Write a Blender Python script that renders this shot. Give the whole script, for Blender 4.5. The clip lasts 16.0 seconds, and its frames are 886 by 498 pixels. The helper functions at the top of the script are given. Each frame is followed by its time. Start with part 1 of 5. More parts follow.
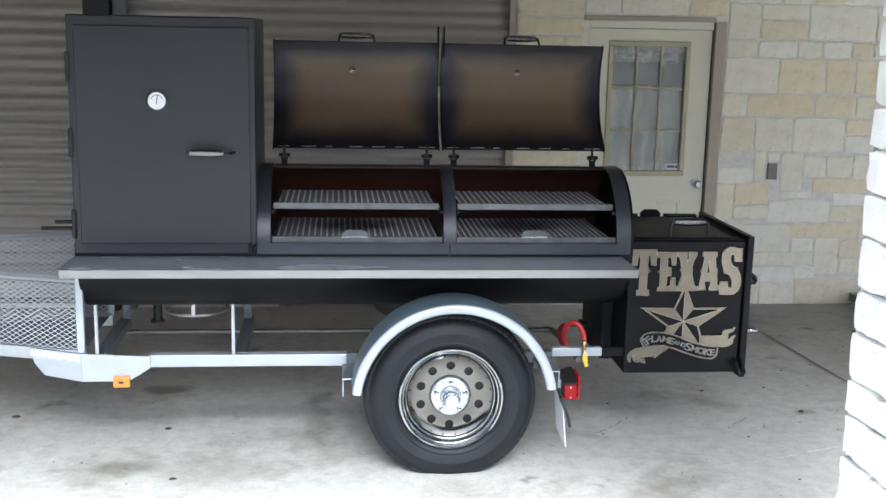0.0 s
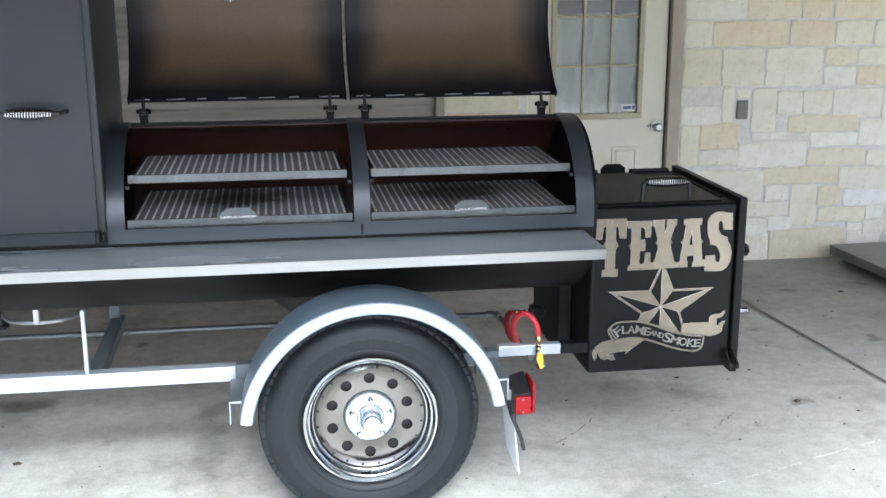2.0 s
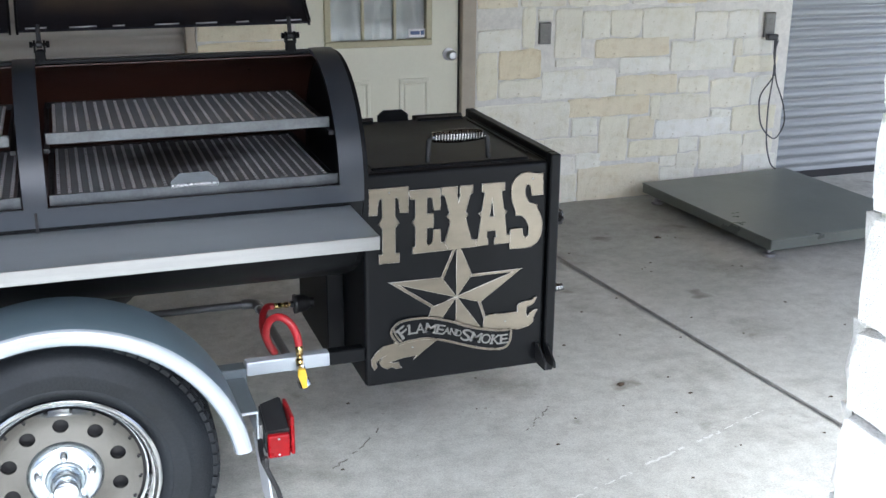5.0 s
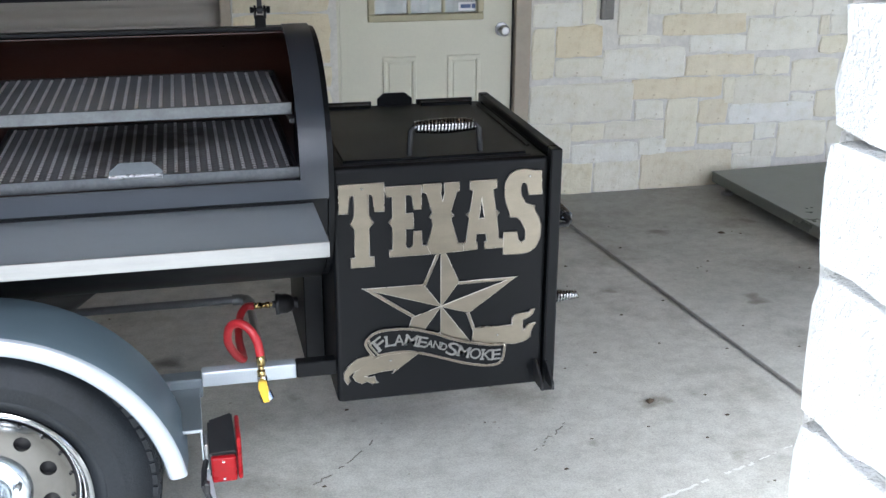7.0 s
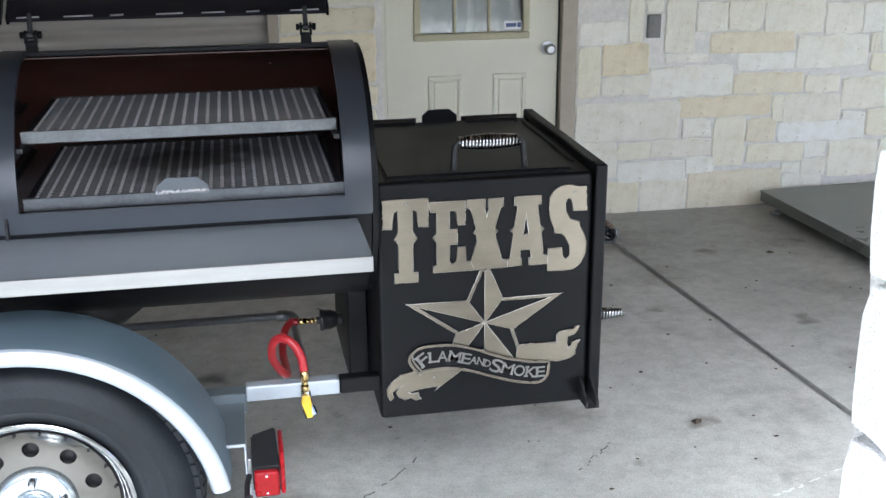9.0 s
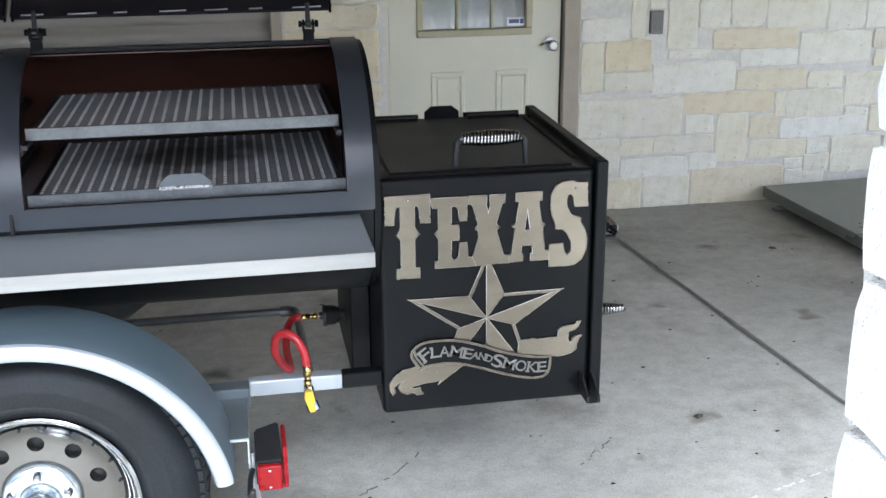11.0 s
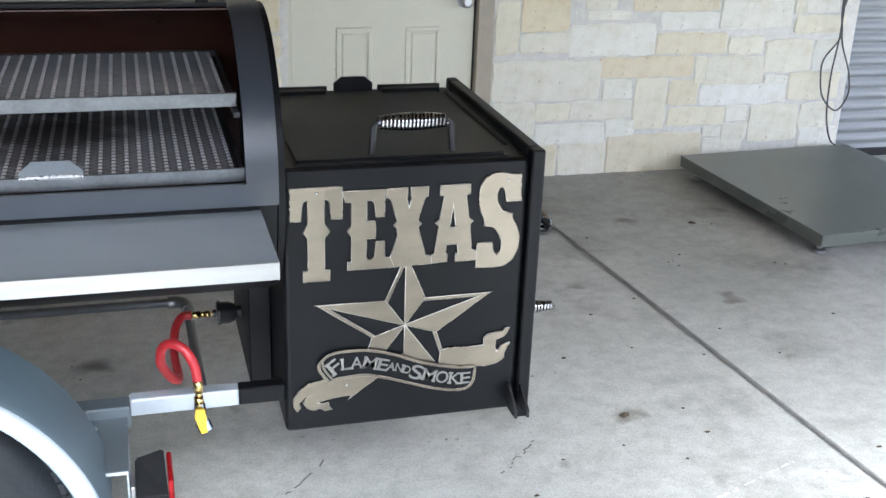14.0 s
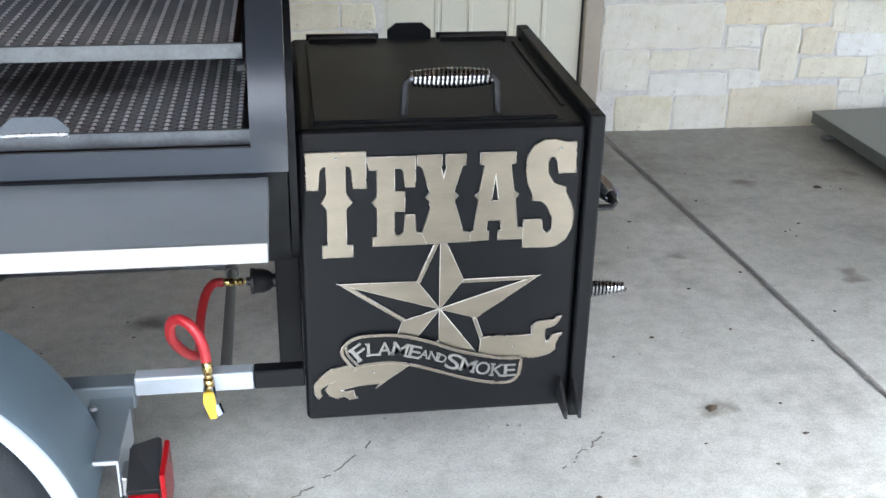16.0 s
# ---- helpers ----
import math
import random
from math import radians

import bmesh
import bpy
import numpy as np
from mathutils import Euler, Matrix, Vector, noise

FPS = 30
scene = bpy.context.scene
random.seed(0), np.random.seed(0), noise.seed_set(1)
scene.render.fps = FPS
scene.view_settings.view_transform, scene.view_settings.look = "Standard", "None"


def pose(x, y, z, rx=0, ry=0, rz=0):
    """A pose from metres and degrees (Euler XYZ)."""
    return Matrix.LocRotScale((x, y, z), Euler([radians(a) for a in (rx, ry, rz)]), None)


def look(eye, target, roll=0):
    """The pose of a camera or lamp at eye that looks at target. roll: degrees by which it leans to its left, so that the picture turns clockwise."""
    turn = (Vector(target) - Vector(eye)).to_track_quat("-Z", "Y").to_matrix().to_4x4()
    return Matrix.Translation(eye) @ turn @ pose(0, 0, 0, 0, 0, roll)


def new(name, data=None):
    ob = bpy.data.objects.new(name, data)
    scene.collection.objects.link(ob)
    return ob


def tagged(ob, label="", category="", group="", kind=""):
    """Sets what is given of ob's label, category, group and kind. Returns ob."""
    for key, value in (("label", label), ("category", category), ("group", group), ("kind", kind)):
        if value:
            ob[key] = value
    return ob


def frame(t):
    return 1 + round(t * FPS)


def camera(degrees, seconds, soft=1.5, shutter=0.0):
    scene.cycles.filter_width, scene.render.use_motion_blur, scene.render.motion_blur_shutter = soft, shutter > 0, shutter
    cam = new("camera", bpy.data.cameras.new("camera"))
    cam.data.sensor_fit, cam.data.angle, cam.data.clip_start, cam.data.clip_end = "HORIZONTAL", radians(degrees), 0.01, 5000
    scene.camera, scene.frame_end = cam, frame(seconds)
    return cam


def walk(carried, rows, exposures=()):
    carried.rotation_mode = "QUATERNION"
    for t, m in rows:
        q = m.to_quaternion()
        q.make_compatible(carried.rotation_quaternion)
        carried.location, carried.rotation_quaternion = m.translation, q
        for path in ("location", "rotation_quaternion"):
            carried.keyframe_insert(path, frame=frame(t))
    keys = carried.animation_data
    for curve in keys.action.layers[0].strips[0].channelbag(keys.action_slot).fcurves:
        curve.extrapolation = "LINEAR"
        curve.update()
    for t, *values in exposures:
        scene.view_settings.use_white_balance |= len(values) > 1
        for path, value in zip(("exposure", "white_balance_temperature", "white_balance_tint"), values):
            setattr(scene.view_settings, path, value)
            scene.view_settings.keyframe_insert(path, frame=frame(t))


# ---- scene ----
cam = camera(44.0, 16.0)
PATH = [
    (0, (-0.486, -4.353, 1.847), (-0.292, -2.401, 1.458), 1.2),
    (0.5, (-0.416, -4.129, 1.843), (-0.27, -2.178, 1.428), 0.5),
    (1, (-0.379, -3.848, 1.814), (-0.242, -1.901, 1.377), -0.0),
    (1.5, (-0.351, -3.577, 1.8), (-0.157, -1.642, 1.333), -0.3),
    (2, (-0.283, -3.319, 1.761), (0.014, -1.404, 1.269), -0.1),
    (2.5, (-0.16, -3.072, 1.748), (0.226, -1.181, 1.225), -0.2),
    (3, (-0.052, -2.943, 1.743), (0.377, -1.066, 1.199), -0.6),
    (3.5, (0.0, -2.849, 1.728), (0.452, -0.979, 1.18), -0.8),
    (4, (0.041, -2.75, 1.713), (0.507, -0.885, 1.161), -1.1),
    (4.5, (0.051, -2.6, 1.686), (0.573, -0.758, 1.106), -0.6),
    (5, (0.08, -2.427, 1.681), (0.705, -0.635, 1.053), 0.4),
    (5.2, (0.097, -2.377, 1.687), (0.766, -0.606, 1.041), 0.8),
    (7.3, (0.497, -2.186, 1.643), (0.909, -0.350, 0.964), 0.15),
    (7.5, (0.483, -2.184, 1.639), (0.892, -0.344, 0.97), 0.1),
    (8, (0.478, -2.181, 1.639), (0.86, -0.331, 0.983), -0.1),
    (8.5, (0.481, -2.184, 1.637), (0.842, -0.324, 0.997), -0.3),
    (11, (0.486, -2.204, 1.642), (0.832, -0.344, 0.994), -0.5),
    (11.5, (0.481, -2.205, 1.641), (0.832, -0.342, 1.002), -0.4),
    (12, (0.477, -2.203, 1.639), (0.831, -0.338, 1.011), -0.3),
    (12.5, (0.469, -2.197, 1.638), (0.828, -0.332, 1.012), -0.2),
    (13, (0.475, -2.149, 1.626), (0.828, -0.284, 0.994), -0.1),
    (13.5, (0.478, -1.999, 1.609), (0.89, -0.158, 0.945), 0.6),
    (14, (0.513, -1.856, 1.645), (1.037, -0.074, 0.905), 2.2),
    (14.5, (0.643, -1.752, 1.657), (1.156, 0.011, 0.864), 2.5),
    (15, (0.751, -1.647, 1.619), (1.117, 0.142, 0.803), 1.0),
    (15.5, (0.779, -1.612, 1.603), (1.071, 0.184, 0.772), 0.6),
    (16, (0.778, -1.61, 1.603), (1.043, 0.182, 0.756), 1.1),
]
walk(cam, [(t, look(eye, target, roll)) for t, eye, target, roll in PATH], [(0, 1.55, 5600, 5), (1, 1.79, 5560, 5), (2, 2.02, 5510, 5), (3.5, 1.80, 5510, 5), (4.5, 1.80, 5510, 5), (8, 1.92, 5490, 5), (13, 1.92, 5490, 5), (14, 2.2, 5480, 5), (16, 2.32, 5480, 5)])

# ---- light ----
world = bpy.data.worlds.new("sky")
scene.world = world
world.use_nodes = True
SUN_EL, SUN_AZ = radians(52), radians(176)
wn = world.node_tree.nodes
sky = wn.new("ShaderNodeTexSky")
sky.sky_type = "NISHITA"
sky.sun_disc = False
sky.sun_elevation, sky.sun_rotation = SUN_EL, SUN_AZ
sky.dust_density, sky.air_density = 6.5, 0.5
wn["Background"].inputs["Strength"].default_value = 0.15
world.node_tree.links.new(sky.outputs["Color"], wn["Background"].inputs["Color"])
sun = new("sun", bpy.data.lights.new("sun", "SUN"))
sun.data.energy, sun.data.angle, sun.data.color = 2.8, radians(40), (1.0, 0.985, 0.96)
sun.matrix_world = look((0, 0, 0), (-math.sin(SUN_AZ) * math.cos(SUN_EL), -math.cos(SUN_AZ) * math.cos(SUN_EL), -math.sin(SUN_EL)))


# ---- materials ----
def ramp(nt, fac, stops):
    r = nt.nodes.new("ShaderNodeValToRGB")
    el = r.color_ramp.elements
    while len(el) < len(stops):
        el.new(0.5)
    for e, (p, c) in zip(el, stops):
        e.position, e.color = p, (*c, 1)
    nt.links.new(fac, r.inputs["Fac"])
    return r.outputs["Color"]


def noise_fac(nt, scale, detail=4.0, rough=0.6, stretch=(1, 1, 1), space="Object"):
    tc = nt.nodes.new("ShaderNodeTexCoord")
    mp = nt.nodes.new("ShaderNodeMapping")
    mp.inputs["Scale"].default_value = stretch
    nt.links.new(tc.outputs[space], mp.inputs["Vector"])
    n = nt.nodes.new("ShaderNodeTexNoise")
    n.inputs["Scale"].default_value, n.inputs["Detail"].default_value, n.inputs["Roughness"].default_value = scale, detail, rough
    nt.links.new(mp.outputs["Vector"], n.inputs["Vector"])
    return n.outputs["Fac"]


def mixed(nt, fac, a, b, mode="MIX"):
    m = nt.nodes.new("ShaderNodeMix")
    m.data_type, m.blend_type = "RGBA", mode
    for s, v in ((m.inputs[0], fac), (m.inputs[6], a), (m.inputs[7], b)):
        if isinstance(v, (int, float)):
            s.default_value = v
        elif isinstance(v, tuple):
            s.default_value = (*v, 1)
        else:
            nt.links.new(v, s)
    return m.outputs[2]


def material(name, color, rough=0.5, metal=0.0, vary=0.25, scale=8.0, fine=120.0, bump=0.1, stretch=(1, 1, 1), rvary=0.15, spec=0.5, piece=0.0, coat=0.0):
    """A surface with a coarse and a fine variation of colour, gloss and relief."""
    m = bpy.data.materials.new(name)
    m.use_nodes = True
    nt = m.node_tree
    b = nt.nodes["Principled BSDF"]
    coarse, grain = noise_fac(nt, scale, stretch=stretch), noise_fac(nt, fine, 3, stretch=stretch)
    dark, light = tuple(c * (1 - vary) for c in color), tuple(min(1, c * (1 + vary)) for c in color)
    col = ramp(nt, coarse, [(0.3, dark), (0.7, light)])
    col = mixed(nt, 0.35, col, ramp(nt, grain, [(0.3, dark), (0.7, light)]))
    if piece:
        oi = nt.nodes.new("ShaderNodeObjectInfo")
        lo, hi = 1 - piece, 1 + piece
        col = mixed(nt, 1.0, col, ramp(nt, oi.outputs["Random"], [(0.0, (lo, lo, lo)), (1.0, (hi, hi, hi))]), "MULTIPLY")
    nt.links.new(col, b.inputs["Base Color"])
    mr = nt.nodes.new("ShaderNodeMapRange")
    mr.inputs["To Min"].default_value, mr.inputs["To Max"].default_value = max(0.02, rough - rvary), min(1, rough + rvary)
    nt.links.new(coarse, mr.inputs["Value"])
    nt.links.new(mr.outputs["Result"], b.inputs["Roughness"])
    b.inputs["Metallic"].default_value = metal
    b.inputs["Specular IOR Level"].default_value = spec
    b.inputs["Coat Weight"].default_value = coat
    if bump:
        bp = nt.nodes.new("ShaderNodeBump")
        bp.inputs["Strength"].default_value, bp.inputs["Distance"].default_value = bump, 0.004
        nt.links.new(grain, bp.inputs["Height"])
        nt.links.new(bp.outputs["Normal"], b.inputs["Normal"])
    return m


def concrete():
    m = material("concrete", (0.527, 0.524, 0.487), 0.55, 0, 0.13, 0.7, 90, 0.25, rvary=0.15)
    nt = m.node_tree
    b = nt.nodes["Principled BSDF"]
    old = b.inputs["Base Color"].links[0].from_socket
    stain = ramp(nt, noise_fac(nt, 1.6, 6, 0.65), [(0.52, (1, 1, 1)), (0.68, (0.62, 0.6, 0.57))])
    spots = ramp(nt, noise_fac(nt, 4.5, 3, 0.5), [(0.66, (1, 1, 1)), (0.74, (0.55, 0.52, 0.48))])
    speck = mixed(nt, 1.0, ramp(nt, noise_fac(nt, 38, 2, 0.5), [(0.70, (1, 1, 1)), (0.78, (0.6, 0.58, 0.55))]), ramp(nt, noise_fac(nt, 14, 8, 0.75), [(0.35, (0.80, 0.80, 0.79)), (0.6, (1.06, 1.06, 1.06))]), "MULTIPLY")
    speck = mixed(nt, 1.0, speck, ramp(nt, noise_fac(nt, 170, 2, 0.6), [(0.36, (0.86, 0.86, 0.86)), (0.62, (1.07, 1.07, 1.06))]), "MULTIPLY")
    # oil stains and broad dark patches, each with its own place and size
    tc = nt.nodes.new("ShaderNodeTexCoord")
    warp = nt.nodes.new("ShaderNodeTexNoise")
    warp.inputs["Scale"].default_value = 7
    nt.links.new(tc.outputs["Object"], warp.inputs["Vector"])
    add = nt.nodes.new("ShaderNodeVectorMath")
    add.operation = "MULTIPLY_ADD"
    add.inputs[1].default_value = (0.16, 0.16, 0)
    nt.links.new(warp.outputs["Color"], add.inputs[0])
    nt.links.new(tc.outputs["Object"], add.inputs[2])
    # the patch at (0.2, 0.9) puts shade under the trailer into the colour
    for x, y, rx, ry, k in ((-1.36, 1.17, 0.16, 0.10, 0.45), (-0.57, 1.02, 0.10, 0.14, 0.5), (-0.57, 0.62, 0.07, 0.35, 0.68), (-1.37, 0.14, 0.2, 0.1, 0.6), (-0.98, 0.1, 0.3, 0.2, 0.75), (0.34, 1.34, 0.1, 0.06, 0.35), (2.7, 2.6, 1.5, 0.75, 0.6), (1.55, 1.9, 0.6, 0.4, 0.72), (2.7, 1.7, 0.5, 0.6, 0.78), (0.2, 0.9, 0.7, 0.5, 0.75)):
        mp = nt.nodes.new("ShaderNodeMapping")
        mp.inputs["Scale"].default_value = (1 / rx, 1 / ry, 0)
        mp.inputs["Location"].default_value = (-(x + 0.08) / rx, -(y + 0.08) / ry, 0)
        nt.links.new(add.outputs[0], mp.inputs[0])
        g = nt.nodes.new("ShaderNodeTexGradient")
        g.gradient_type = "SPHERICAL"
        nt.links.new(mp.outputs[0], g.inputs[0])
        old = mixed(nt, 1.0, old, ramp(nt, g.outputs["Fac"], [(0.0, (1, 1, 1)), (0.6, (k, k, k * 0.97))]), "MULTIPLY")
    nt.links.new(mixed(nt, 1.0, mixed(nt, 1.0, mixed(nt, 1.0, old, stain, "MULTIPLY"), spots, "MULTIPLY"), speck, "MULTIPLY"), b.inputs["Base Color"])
    return m


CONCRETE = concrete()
BLACK = material("black_satin_enamel", (0.0052, 0.0057, 0.0067), 0.40, 0, 0.2, 5, 300, 0.05, rvary=0.06, spec=0.17)
# black enamel again, lightened and blued for the sky mirrored in its gloss
CABINET_PAINT = material("sky_lightened_black_enamel", (0.0165, 0.0192, 0.0225), 0.38, 0, 0.12, 3, 300, 0.05, rvary=0.05, spec=0.5)
BARREL_PAINT = material("sky_sheen_black_enamel", (0.024, 0.031, 0.042), 0.33, 0, 0.15, 3, 300, 0.05, rvary=0.05, spec=0.75)
BLACK_MATT = material("black_matt_enamel", (0.008, 0.008, 0.009), 0.5, 0, 0.2, 5, 300, 0.08)
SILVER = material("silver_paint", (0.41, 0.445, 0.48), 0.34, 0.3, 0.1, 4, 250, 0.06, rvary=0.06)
DARK_SILVER = material("dark_silver", (0.12, 0.14, 0.155), 0.38, 0.3, 0.1, 4, 250, 0.06, rvary=0.06)
CHROME = material("chrome", (0.66, 0.68, 0.70), 0.09, 1, 0.04, 9, 60, 0.0, rvary=0.03)
SPRING = material("spring_steel", (0.40, 0.405, 0.41), 0.2, 1, 0.1, 9, 60, 0.0, rvary=0.05)
STEEL = material("brushed_steel", (0.34, 0.345, 0.35), 0.30, 1, 0.08, 2, 180, 0.05, stretch=(1, 12, 12), rvary=0.05)
RAW_STEEL = material("raw_steel", (0.40, 0.40, 0.40), 0.42, 0.9, 0.3, 10, 120, 0.15, rvary=0.12)
SIGN_EDGE_GLINT = material("edge_glint_steel", (0.56, 0.53, 0.47), 0.3, 0.85, 0.15, 20, 200, 0.05)
NICKEL = material("cut_steel_plate", (0.245, 0.217, 0.172), 0.32, 0.9, 0.12, 12, 200, 0.08, stretch=(1, 1, 3), rvary=0.06)
WHEEL_CHROME = material("satin_chrome", (0.36, 0.365, 0.37), 0.13, 1, 0.06, 9, 60, 0.0, rvary=0.03)
HUB_CHROME = material("hazy_hub_chrome", (0.60, 0.645, 0.68), 0.24, 1, 0.06, 9, 60, 0.0, rvary=0.04)
DISC_CHROME = material("dull_disc_chrome", (0.155, 0.15, 0.142), 0.12, 1, 0.08, 9, 60, 0.0, rvary=0.03)
RUBBER = material("tyre_rubber", (0.0095, 0.0115, 0.0145), 0.56, 0, 0.55, 7, 150, 0.25, rvary=0.16, spec=0.32)
DOOR_PAINT = material("cream_door_paint", (0.68, 0.665, 0.54), 0.45, 0, 0.05, 3, 90, 0.05)
SHUTTER = material("shutter_paint", (0.37, 0.35, 0.315), 0.42, 0.1, 0.08, 2, 60, 0.05, stretch=(1, 1, 6))
SHUTTER_GREY = material("shutter_grey", (0.30, 0.315, 0.32), 0.4, 0.15, 0.08, 2, 60, 0.05, stretch=(1, 1, 6))


def limestone(name, tints, pale):
    """Hand-dressed limestone: each block its own tint, clouded, pitted and chipped."""
    m = material(name, (0.8, 0.8, 0.8), 0.9, 0, 0.05, 7, 70, 0.0)
    nt = m.node_tree
    b = nt.nodes["Principled BSDF"]
    oi = nt.nodes.new("ShaderNodeObjectInfo")
    col = ramp(nt, oi.outputs["Random"], [(i / (len(tints) - 1), t) for i, t in enumerate(tints)])
    cloud, pits, grain = noise_fac(nt, 11, 6, 0.65), noise_fac(nt, 46, 3, 0.5), noise_fac(nt, 210, 2, 0.6)
    col = mixed(nt, 1.0, col, ramp(nt, cloud, [(0.28, pale), (0.5, (1, 1, 1)), (0.74, (1.06, 1.06, 1.07))]), "MULTIPLY")
    col = mixed(nt, 1.0, col, ramp(nt, pits, [(0.24, (0.72, 0.68, 0.6)), (0.33, (1, 1, 1))]), "MULTIPLY")
    col = mixed(nt, 1.0, col, ramp(nt, grain, [(0.3, (0.95, 0.95, 0.94)), (0.7, (1.04, 1.04, 1.04))]), "MULTIPLY")
    nt.links.new(col, b.inputs["Base Color"])
    add = nt.nodes.new("ShaderNodeMath")
    add.operation = "MULTIPLY_ADD"
    add.inputs[1].default_value = 0.35
    nt.links.new(grain, add.inputs[0])
    nt.links.new(noise_fac(nt, 26, 7, 0.7), add.inputs[2])
    bp = nt.nodes.new("ShaderNodeBump")
    bp.inputs["Strength"].default_value, bp.inputs["Distance"].default_value = 0.8, 0.012
    nt.links.new(add.outputs[0], bp.inputs["Height"])
    nt.links.new(bp.outputs["Normal"], b.inputs["Normal"])
    return m


STONE = limestone("limestone", [(0.80, 0.765, 0.63), (0.87, 0.86, 0.765), (0.82, 0.775, 0.60), (0.88, 0.875, 0.81), (0.79, 0.755, 0.62)], (0.90, 0.88, 0.80))
# whiter copy of the limestone, with the pillar's daylight glare in its colour
STONE_GLARE = limestone("glare_white_limestone", [(0.90, 0.90, 0.88), (0.93, 0.93, 0.92), (0.91, 0.905, 0.88)], (0.95, 0.95, 0.94))
STONE_WARM = limestone("tan_limestone", [(0.80, 0.72, 0.52), (0.78, 0.73, 0.575), (0.82, 0.755, 0.565)], (0.90, 0.86, 0.78))
MORTAR = material("mortar", (0.72, 0.70, 0.635), 0.92, 0, 0.14, 22, 90, 0.9)
# brown of the unseen roof, set for the light it bounces down
CEILING = material("unseen_roof_brown", (0.115, 0.080, 0.050), 0.8, 0, 0.06, 3, 60, 0.1)
SCALE_PAINT = material("grey_green_paint", (0.12, 0.132, 0.116), 0.32, 0.1, 0.12, 3, 60, 0.08)
RED = material("red_rubber_hose", (0.40, 0.022, 0.028), 0.4, 0, 0.12, 20, 160, 0.05)
YELLOW = material("yellow_plastic", (0.75, 0.48, 0.03), 0.4, 0, 0.08, 20, 160, 0.03)
BRASS = material("brass", (0.62, 0.46, 0.19), 0.25, 1, 0.1, 30, 200, 0.03)


# ---- mesh helpers ----
def box(bm, x0, x1, y0, y1, z0, z1, bevel=0.0, seg=1, m=None):
    made = bmesh.ops.create_cube(bm, size=1.0)["verts"]
    for v in made:
        v.co = Vector((x0 + (v.co.x + 0.5) * (x1 - x0), y0 + (v.co.y + 0.5) * (y1 - y0), z0 + (v.co.z + 0.5) * (z1 - z0)))
    if bevel:
        edges = list({e for v in made for e in v.link_edges})
        got = bmesh.ops.bevel(bm, geom=edges, offset=bevel, segments=seg, affect="EDGES", profile=0.5)
        made = list({v for f in got["faces"] for v in f.verts} | {v for v in made if v.is_valid})
    if m is not None:
        bmesh.ops.transform(bm, matrix=m, verts=made)
    return made


def ring_frames(points, closed=False):
    """A frame (side, up) at each point of a line, turned as little as possible."""
    pts = [Vector(p) for p in points]
    n = len(pts)
    tans = []
    for i in range(n):
        a = pts[i - 1] if (i > 0 or closed) else pts[i]
        b = pts[(i + 1) % n] if (i < n - 1 or closed) else pts[i]
        tans.append((b - a).normalized())
    ref = Vector((0, 0, 1)) if abs(tans[0].z) < 0.9 else Vector((1, 0, 0))
    out = []
    for t in tans:
        side = t.cross(ref)
        side.normalize()
        up = side.cross(t).normalized()
        ref = up
        out.append((side, up))
    return pts, out


def tube(bm, points, r, seg=8, closed=False, caps=True):
    pts, frames = ring_frames(points, closed)
    rads = r if isinstance(r, (list, tuple)) else [r] * len(pts)
    rings = []
    for p, (s, u), q in zip(pts, frames, rads):
        rings.append([bm.verts.new(p + (s * math.cos(2 * math.pi * k / seg) + u * math.sin(2 * math.pi * k / seg)) * q) for k in range(seg)])
    pairs = list(zip(rings, rings[1:])) + ([(rings[-1], rings[0])] if closed else [])
    for a, b in pairs:
        for k in range(seg):
            f = bm.faces.new((a[k], a[(k + 1) % seg], b[(k + 1) % seg], b[k]))
            f.smooth = seg > 5
    if caps and not closed:
        bm.faces.new(rings[0])
        bm.faces.new(rings[-1][::-1])
    return bm


def lathe(bm, profile, seg=48, m=None, closed=False):
    """profile: (r, h); turned round the local y axis, h along y."""
    rings = []
    for r, h in profile:
        if r < 1e-6:
            rings.append([bm.verts.new((0, h, 0))])
        else:
            rings.append([bm.verts.new((r * math.cos(2 * math.pi * k / seg), h, r * math.sin(2 * math.pi * k / seg))) for k in range(seg)])
    pairs = list(zip(rings, rings[1:])) + ([(rings[-1], rings[0])] if closed else [])
    for a, b in pairs:
        for k in range(seg):
            j = (k + 1) % seg
            quad = [a[k % len(a)], b[k % len(b)], b[j % len(b)], a[j % len(a)]]
            quad = list(dict.fromkeys(quad))
            if len(quad) > 2:
                bm.faces.new(quad).smooth = True
    if m is not None:
        bmesh.ops.transform(bm, matrix=m, verts=[v for r in rings for v in r])


def prism(bm, poly, d0, d1, axis="y"):
    """A flat outline, in the plane across the axis, drawn out from d0 to d1."""
    def at(p, d):
        return {"y": (p[0], d, p[1]), "x": (d, p[0], p[1]), "z": (p[0], p[1], d)}[axis]
    a, b = [bm.verts.new(at(p, d0)) for p in poly], [bm.verts.new(at(p, d1)) for p in poly]
    bm.faces.new(a)
    bm.faces.new(b[::-1])
    for i in range(len(poly)):
        j = (i + 1) % len(poly)
        bm.faces.new((a[i], b[i], b[j], a[j]))


